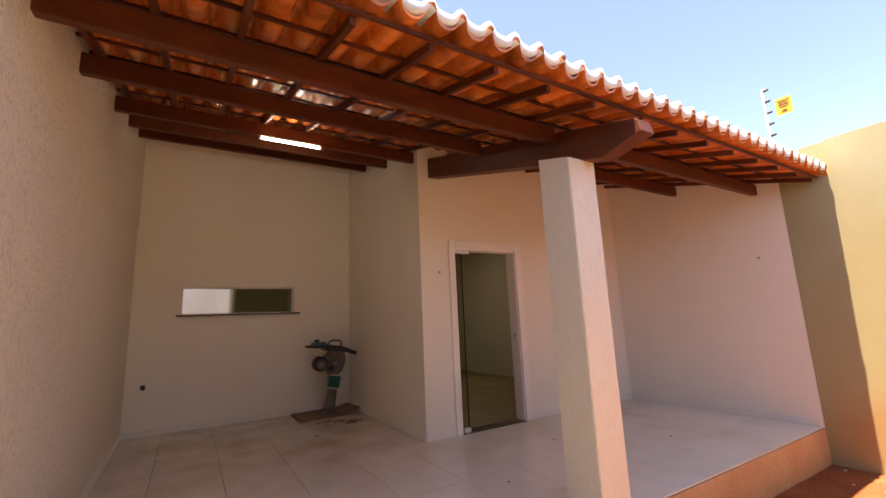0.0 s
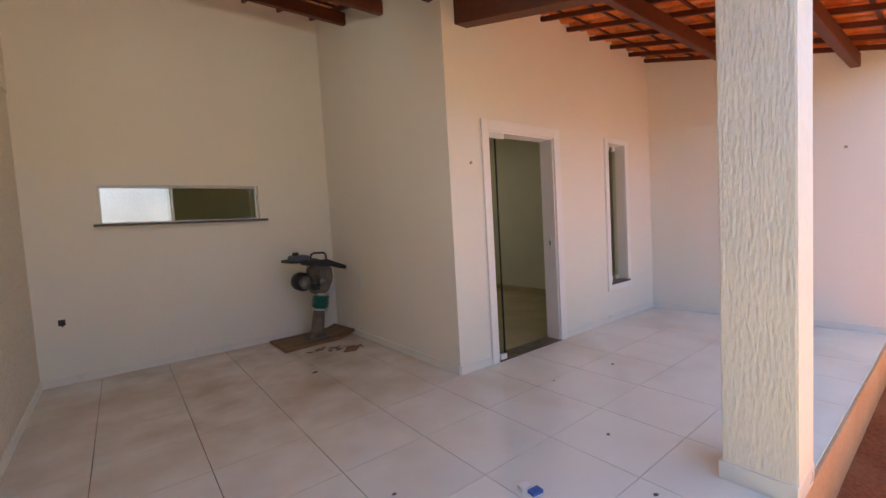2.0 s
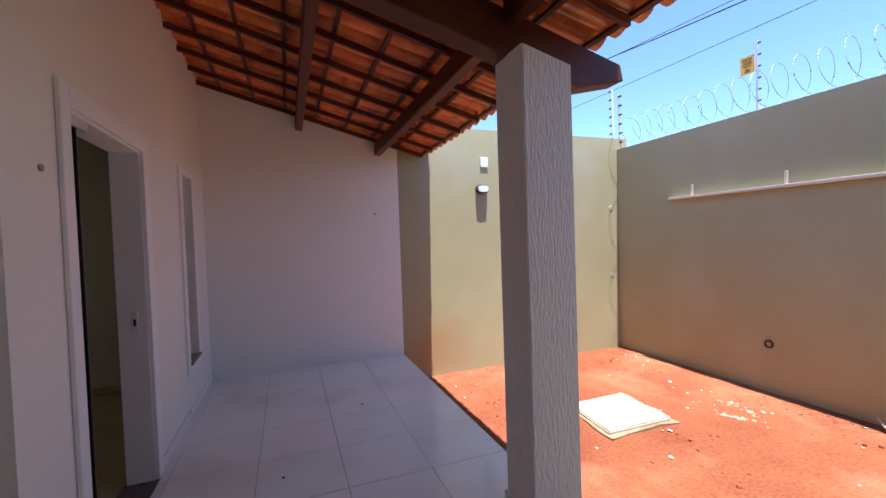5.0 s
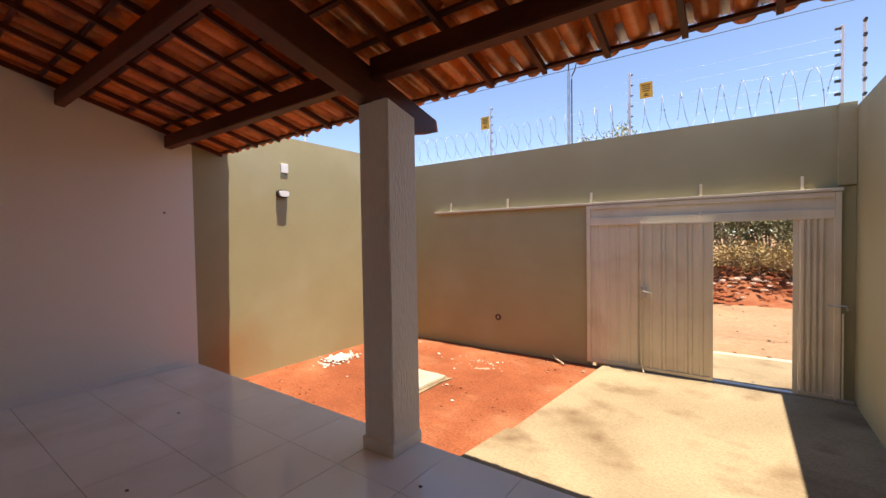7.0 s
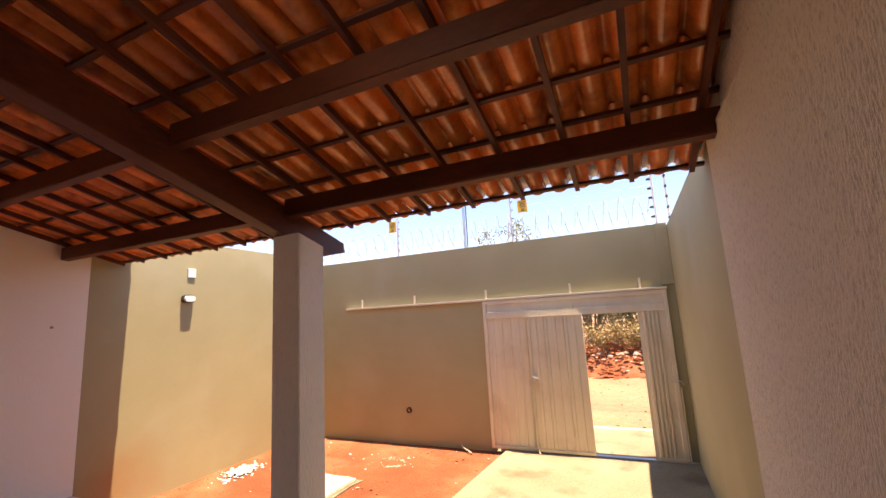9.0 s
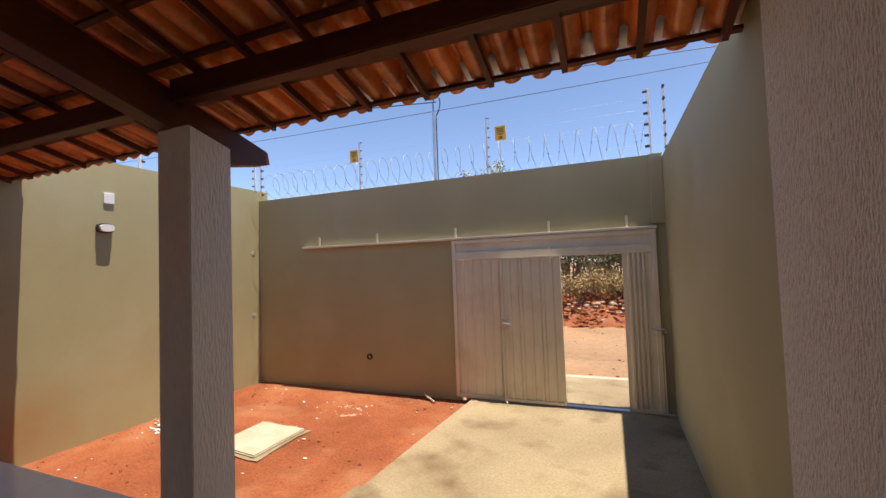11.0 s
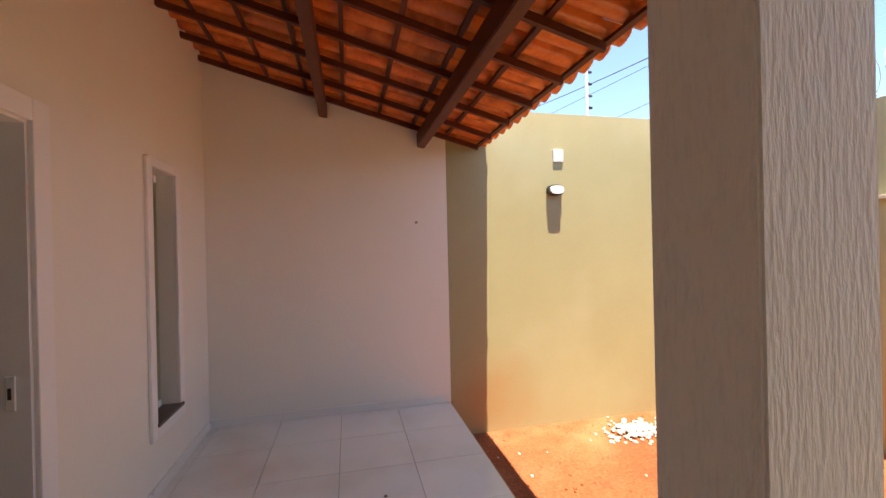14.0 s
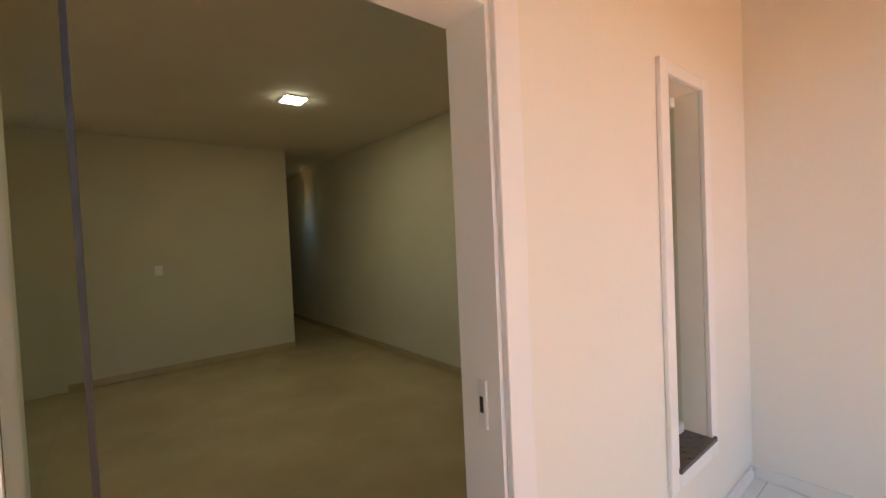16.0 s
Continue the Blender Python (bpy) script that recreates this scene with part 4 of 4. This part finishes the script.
for i, (x, y, h, w, n, s) in enumerate(((-3.6, -15.6, 2.3, 1.3, 5000, 0.06), (-1.7, -16.2, 2.6, 1.4, 5000, 0.06), (-5.4, -16.4, 2.8, 1.5, 5000, 0.06), (0.4, -16.0, 2.2, 1.2, 3000, 0.06), (-7.6, -16.5, 2.6, 1.5, 3000, 0.07), (-2.7, -17.6, 3.4, 1.8, 8000, 0.075), (-4.6, -18.2, 3.6, 2.0, 8000, 0.075), (-0.6, -18.0, 3.4, 1.8, 6000, 0.075), (-3.7, -19.5, 3.8, 2.2, 8000, 0.085), (-6.4, -19.0, 3.8, 2.2, 7000, 0.085))):
    plant("bush", x, y, 0.2, h, w, int(n * 0.6), s, 20 + i, M_LEAF, "dry half-bare bush with dull green leaves", "bush", 18)
for i, (x, y) in enumerate(((-3.1, -14.6), (-2.2, -14.9), (-4.3, -14.9), (-1.2, -14.7), (-5.6, -15.0))):
    plant("grass_clump", x, y, 0.15, 0.75, 0.75, 2200, 0.05, 60 + i, M_GRASS, "clump of dry yellow grass on the bank", "grass", 10)
plant("tree", 1.35, -12.4, -0.4, 5.3, 0.9, 3000, 0.05, 90, M_FRESH, "slender tree with sparse yellow-green leaves behind the wall", "tree", 12)

# ---------------------------------------------------------------- yard
slab = empty("manhole", "square pale cement inspection cover in the red soil", "manhole", at=(1.5, -3.83, Z_SOIL))
bm = prism([(1.19, -3.43), (1.845, -3.51), (1.85, -4.19), (1.18, -4.17)], "z", Z_SOIL - 0.05, Z_SOIL + 0.04)
bmesh.ops.bevel(bm, geom=list(bm.edges), offset=0.012, segments=2, affect="EDGES")
part("cover", bm, M_SLAB, slab)
bm = prism([(1.14, -3.38), (1.885, -3.46), (1.88, -4.24), (1.13, -4.21)], "z", Z_SOIL - 0.06, Z_SOIL + 0.012)
bmesh.ops.subdivide_edges(bm, edges=list(bm.edges), cuts=6, use_grid_fill=True)
for v in bm.verts:
    v.co += Vector((noise.noise(v.co * 4), noise.noise(v.co * 4 + Vector((3, 0, 0))), 0.2 * noise.noise(v.co * 6))) * 0.05
part("mortar_bed", bm, M_CONC, slab, "crumbling cement bed")
bm = bmesh.new()
rs = random.Random(8)
for i in range(230):
    a, d = rs.uniform(0, 6.28), abs(rs.gauss(0, 0.5))
    s = rs.uniform(0.008, 0.026)
    lump(bm, (3.0 + 0.28 * d * math.cos(a), -3.95 + 0.36 * d * math.sin(a), Z_SOIL + 0.045 * max(0, 1 - d) + 0.006), (s * 1.4, s, s * 0.8), i)
thing("rubble_patch", bm, M_RUBBLE, "small heap of broken white tile on the soil", "rubble", kind="stuff")
bm = bmesh.new()
for i in range(320):
    x, y = rs.uniform(-0.3, 3.35), rs.uniform(-5.65, -2.25)
    s = rs.uniform(0.004, 0.017)
    lump(bm, (x, y, Z_SOIL + 0.002), (s * 1.3, s, s * 0.7), i + 900)
thing("soil_clods", bm, M_DIRT, "loose red clods on the soil", "stones", kind="stuff")
bm = bmesh.new()
for i in range(46):
    x, y = rs.uniform(-0.2, 3.3), rs.uniform(-5.65, -2.3)
    if i < 9:
        x, y = 1.3 + rs.gauss(0, 0.35), -5.0 + rs.gauss(0, 0.12)
    s = rs.uniform(0.006, 0.018)
    lump(bm, (x, y, Z_SOIL + 0.004), (s * 1.6, s, s * 0.5), i + 1500)
thing("pale_chips", bm, M_RUBBLE, "pale chips of plaster scattered on the soil", "stones", kind="stuff")
bm = bmesh.new()
for i in range(70):
    a = rs.uniform(0.2, 5.4)
    d = 1 + rs.gauss(0, 0.16)
    q = rs.uniform(0.006, 0.02)
    lump(bm, (1.15 + 0.24 * d * math.cos(a), -4.85 + 0.16 * d * math.sin(a), Z_SOIL + 0.006), (q * 1.8, q, 0.004), i + 2500)
thing("mortar_crumbs", bm, M_HEAP, "ring of pale mortar crumbs trodden into the soil", "crumbs", kind="stuff")
thing("stick", tube([(0.33, -5.62, Z_SOIL + 0.10), (0.27, -5.58, Z_SOIL + 0.05), (0.20, -5.55, Z_SOIL + 0.03), (0.12, -5.50, Z_SOIL + 0.012)], 0.012, 6), M_SLAB, "short pale stick lying on the soil", "stick")
bk = empty("brick_piece", "broken pale brick piece beside the pillar", "brick", at=(0.42, -2.40, Z_SOIL))
part("body", lump(bmesh.new(), (0.42, -2.40, Z_SOIL + 0.02), (0.05, 0.03, 0.03), 5), M_SLAB, bk)

# ---------------------------------------------------------------- rammer on its board
bm = prism([(-0.865, 1.83), (-0.03, 1.90), (-0.06, 2.42), (-0.87, 2.40)], "z", 0.002, 0.026)
bmesh.ops.subdivide_edges(bm, edges=list(bm.edges), cuts=9, use_grid_fill=True)
for v in bm.verts:
    v.co.z += 0.055 * max(0.0, (v.co.x + 0.30) / 0.27) ** 2 + 0.006 * max(0, noise.noise((v.co.x * 5, v.co.y * 5, 2)))
thing("plywood_board", bm, M_PLY, "worn brown plywood board lying on the floor tiles", "board")
RX, RY = -0.41, 2.08
ram = empty("tamping_rammer", "petrol tamping rammer with green bellows on a board", "rammer", at=(RX, RY, 0.028))
lean = Matrix.Rotation(radians(9), 4, "Y")
bm = box(RX - 0.15, RY - 0.12, 0.028, RX + 0.13, RY + 0.12, 0.05, 0.008)
box(RX - 0.12, RY - 0.07, 0.048, RX + 0.08, RY + 0.07, 0.085, 0.012, bm)
part("shoe", bm, M_CAST, ram, "dusty steel shoe")
part("leg", turned([(0.085, 0.0), (0.075, 0.05), (0.068, 0.20), (0.064, 0.30)], (RX - 0.01, RY, 0.075), lean), M_CAST, ram, smooth=True)
prof = [(0.075, 0.0)]
for k in range(5):
    prof += [(0.074, 0.012 + k * 0.028), (0.098, 0.022 + k * 0.028), (0.098, 0.030 + k * 0.028), (0.074, 0.038 + k * 0.028)]
prof.append((0.075, 0.155))
part("bellows", turned(prof, (RX + 0.045, RY, 0.365), lean), M_GREEN, ram, "green rubber bellows", smooth=True)
part("ring", turned([(0.085, 0), (0.085, 0.022)], (RX + 0.04, RY, 0.345), lean), M_STEEL, ram, "steel clamp ring")
part("ring", turned([(0.085, 0), (0.085, 0.022)], (RX + 0.07, RY, 0.52), lean), M_STEEL, ram, "steel clamp ring")
bm = prism([(RX - 0.03, 0.54), (RX + 0.13, 0.54), (RX + 0.21, 0.70), (RX + 0.20, 0.85), (RX - 0.03, 0.88), (RX - 0.08, 0.74)], "y", RY - 0.075, RY + 0.085)
bmesh.ops.bevel(bm, geom=list(bm.edges), offset=0.018, segments=2, affect="EDGES")
part("crankcase", bm, M_CAST, ram, "oily grey metal housing")
part("engine", turned([(0.085, 0.0), (0.105, 0.015), (0.105, 0.13), (0.09, 0.15), (0.085, 0.20)], (RX - 0.135, RY + 0.10, 0.70), tilt_y), M_BLACK, ram, "black round engine", smooth=True)
for k in range(5):
    part("cooling_fin", box(RX - 0.085 + 0.002 * k, RY - 0.105, 0.765 + 0.02 * k, RX + 0.05, RY - 0.076, 0.774 + 0.02 * k, 0.002), M_ENGINE, ram, "oily metal fin")
part("starter_cover", turned([(0.075, 0), (0.078, 0.012), (0.06, 0.03), (0.02, 0.036)], (RX - 0.135, RY - 0.10, 0.70), tilt_y), M_ENGINE, ram, "scratched grey starter cover", smooth=True)
part("exhaust", turned([(0.03, 0), (0.036, 0.01), (0.036, 0.10), (0.02, 0.115)], (RX + 0.03, RY - 0.076, 0.70), tilt_y), M_ENGINE, ram, "grey metal muffler", smooth=True)
part("carburettor", box(RX - 0.06, RY - 0.13, 0.60, RX + 0.02, RY - 0.076, 0.67, 0.012), M_BLACK, ram, "black carburettor")
loop = [(RX + 0.34, RY - 0.13, 0.835), (RX + 0.1, RY - 0.20, 0.93), (RX - 0.16, RY - 0.20, 0.945), (RX - 0.29, RY - 0.17, 0.945), (RX - 0.34, RY, 0.95),
        (RX - 0.29, RY + 0.17, 0.945), (RX - 0.16, RY + 0.20, 0.945), (RX + 0.1, RY + 0.20, 0.93), (RX + 0.34, RY + 0.13, 0.835), (RX + 0.37, RY, 0.82), (RX + 0.34, RY - 0.13, 0.835)]
part("handle_frame", tube(loop, 0.014, 8), M_BLACK, ram, "black tubular handle", smooth=True)
part("deck", prism([(RX - 0.10, 0.885), (RX + 0.20, 0.85), (RX + 0.35, 0.80), (RX + 0.36, 0.835), (RX + 0.18, 0.92), (RX - 0.10, 0.935)], "y", RY - 0.11, RY + 0.11), M_BLACK, ram, "dark plastic cover")
bm = box(RX - 0.25, RY - 0.12, 0.92, RX - 0.06, RY + 0.13, 1.005, 0.03)
part("fuel_tank", bm, M_TANK, ram, "blue-grey fuel tank")
part("fuel_cap", turned([(0.034, 0), (0.036, 0.03), (0.03, 0.04)], (RX - 0.19, RY, 1.0)), M_BLACK, ram, "black cap")
part("lifting_handle", tube([(RX - 0.03, RY, 0.94), (RX - 0.01, RY, 1.0), (RX + 0.02, RY, 1.015), (RX + 0.14, RY, 1.01), (RX + 0.16, RY, 0.99), (RX + 0.165, RY, 0.93)], 0.012, 8), M_BLACK, ram, "black lifting handle")
part("throttle_cable", tube([(RX - 0.1, RY - 0.13, 0.92), (RX - 0.14, RY - 0.17, 0.84), (RX - 0.1, RY - 0.16, 0.75), (RX - 0.05, RY - 0.12, 0.70)], 0.006), M_BLACK, ram, "black cable")

# ---------------------------------------------------------------- small litter on the floor
bm = bmesh.new()
rs = random.Random(12)
for i in range(60):
    cx, cy = ((-0.62, 1.66), (-0.40, 1.58), (-0.27, 1.46))[i % 3]
    x, y = cx + rs.gauss(0, 0.05), cy + rs.gauss(0, 0.035)
    s = rs.uniform(0.006, 0.028)
    lump(bm, (x, y, 0.002), (s * 1.5, s, 0.003), i)
thing("soil_crumbs", bm, M_STAIN, "dark soil crumbs dropped on the floor tiles", "crumbs", kind="stuff")
bm = prism([(-0.42, 1.38), (-0.30, 1.33), (-0.22, 1.42), (-0.33, 1.49)], "z", 0.001, 0.009)
thing("wood_scrap", bm, M_PLY, "small brown scrap of plywood on the tiles", "scrap")
for x, y, s in ((-0.86, 1.02, 0.022), (-1.22, -0.93, 0.010), (-0.02, -0.93 - 0.4, 0.011), (-0.72, -1.68, 0.008), (1.05, -0.75, 0.012), (2.0, -1.4, 0.012), (-0.35, -1.75, 0.012), (0.42, -0.62, 0.009)):
    thing("mud_speck", lump(bmesh.new(), (x, y, 0.002), (s * 1.4, s, s * 0.4), int(x * 50)), M_STAIN, "dark speck of dried mud on the tiles", "speck", group="mud specks")
wrap = empty("wrapper", "crumpled blue and white wrapper on the tiles", "wrapper", at=(-0.725, -1.365, 0))
part("blue_side", prism([(-0.76, -1.39), (-0.70, -1.40), (-0.695, -1.36), (-0.755, -1.352)], "z", 0.001, 0.016), M_BLUE, wrap)
part("white_side", prism([(-0.775, -1.34), (-0.72, -1.35), (-0.715, -1.31), (-0.765, -1.30)], "z", 0.001, 0.022), M_PLASTIC, wrap, "white crumpled end")

# ---------------------------------------------------------------- floor tiles
x_lines = [3.403 - 0.5255 * k for k in range(0, 13)]
y_lines = [-2.163 + 0.523 * k for k in range(0, 10)]
cache = {}
def floor_tile(x0, x1, y0, y1):
    key = (round(x1 - x0, 3), round(y1 - y0, 3))
    if key not in cache:
        w, d = key
        cache[key] = finish("tile", box(-w / 2 + 0.0022, -d / 2 + 0.0014, -0.010, w / 2 - 0.0022, d / 2 - 0.0014, 0.0, 0.0008), M_TILE)
    ob = new("tile", cache[key])
    ob.location = ((x0 + x1) / 2, (y0 + y1) / 2, jit.uniform(-0.0006, 0.0))
    ob.parent = floor_ob
for xa, xb in zip(x_lines[1:], x_lines):
    for ya, yb in zip(y_lines, y_lines[1:]):
        xa2, yb2 = max(xa, X_L + 0.002), min(yb, Y_A - 0.001)
        if xa2 > -0.05:
            yb2 = min(yb2, -0.001)
        elif xb > 0.02 and ya > -0.1:
            if ya < -0.01:
                floor_tile(xa2, xb, ya, -0.001)
            floor_tile(xa2, -0.001, max(ya, 0.001), yb2)
            continue
        if xb - xa2 < 0.04 or yb2 - ya < 0.03:
            continue
        floor_tile(xa2, xb, ya, yb2)
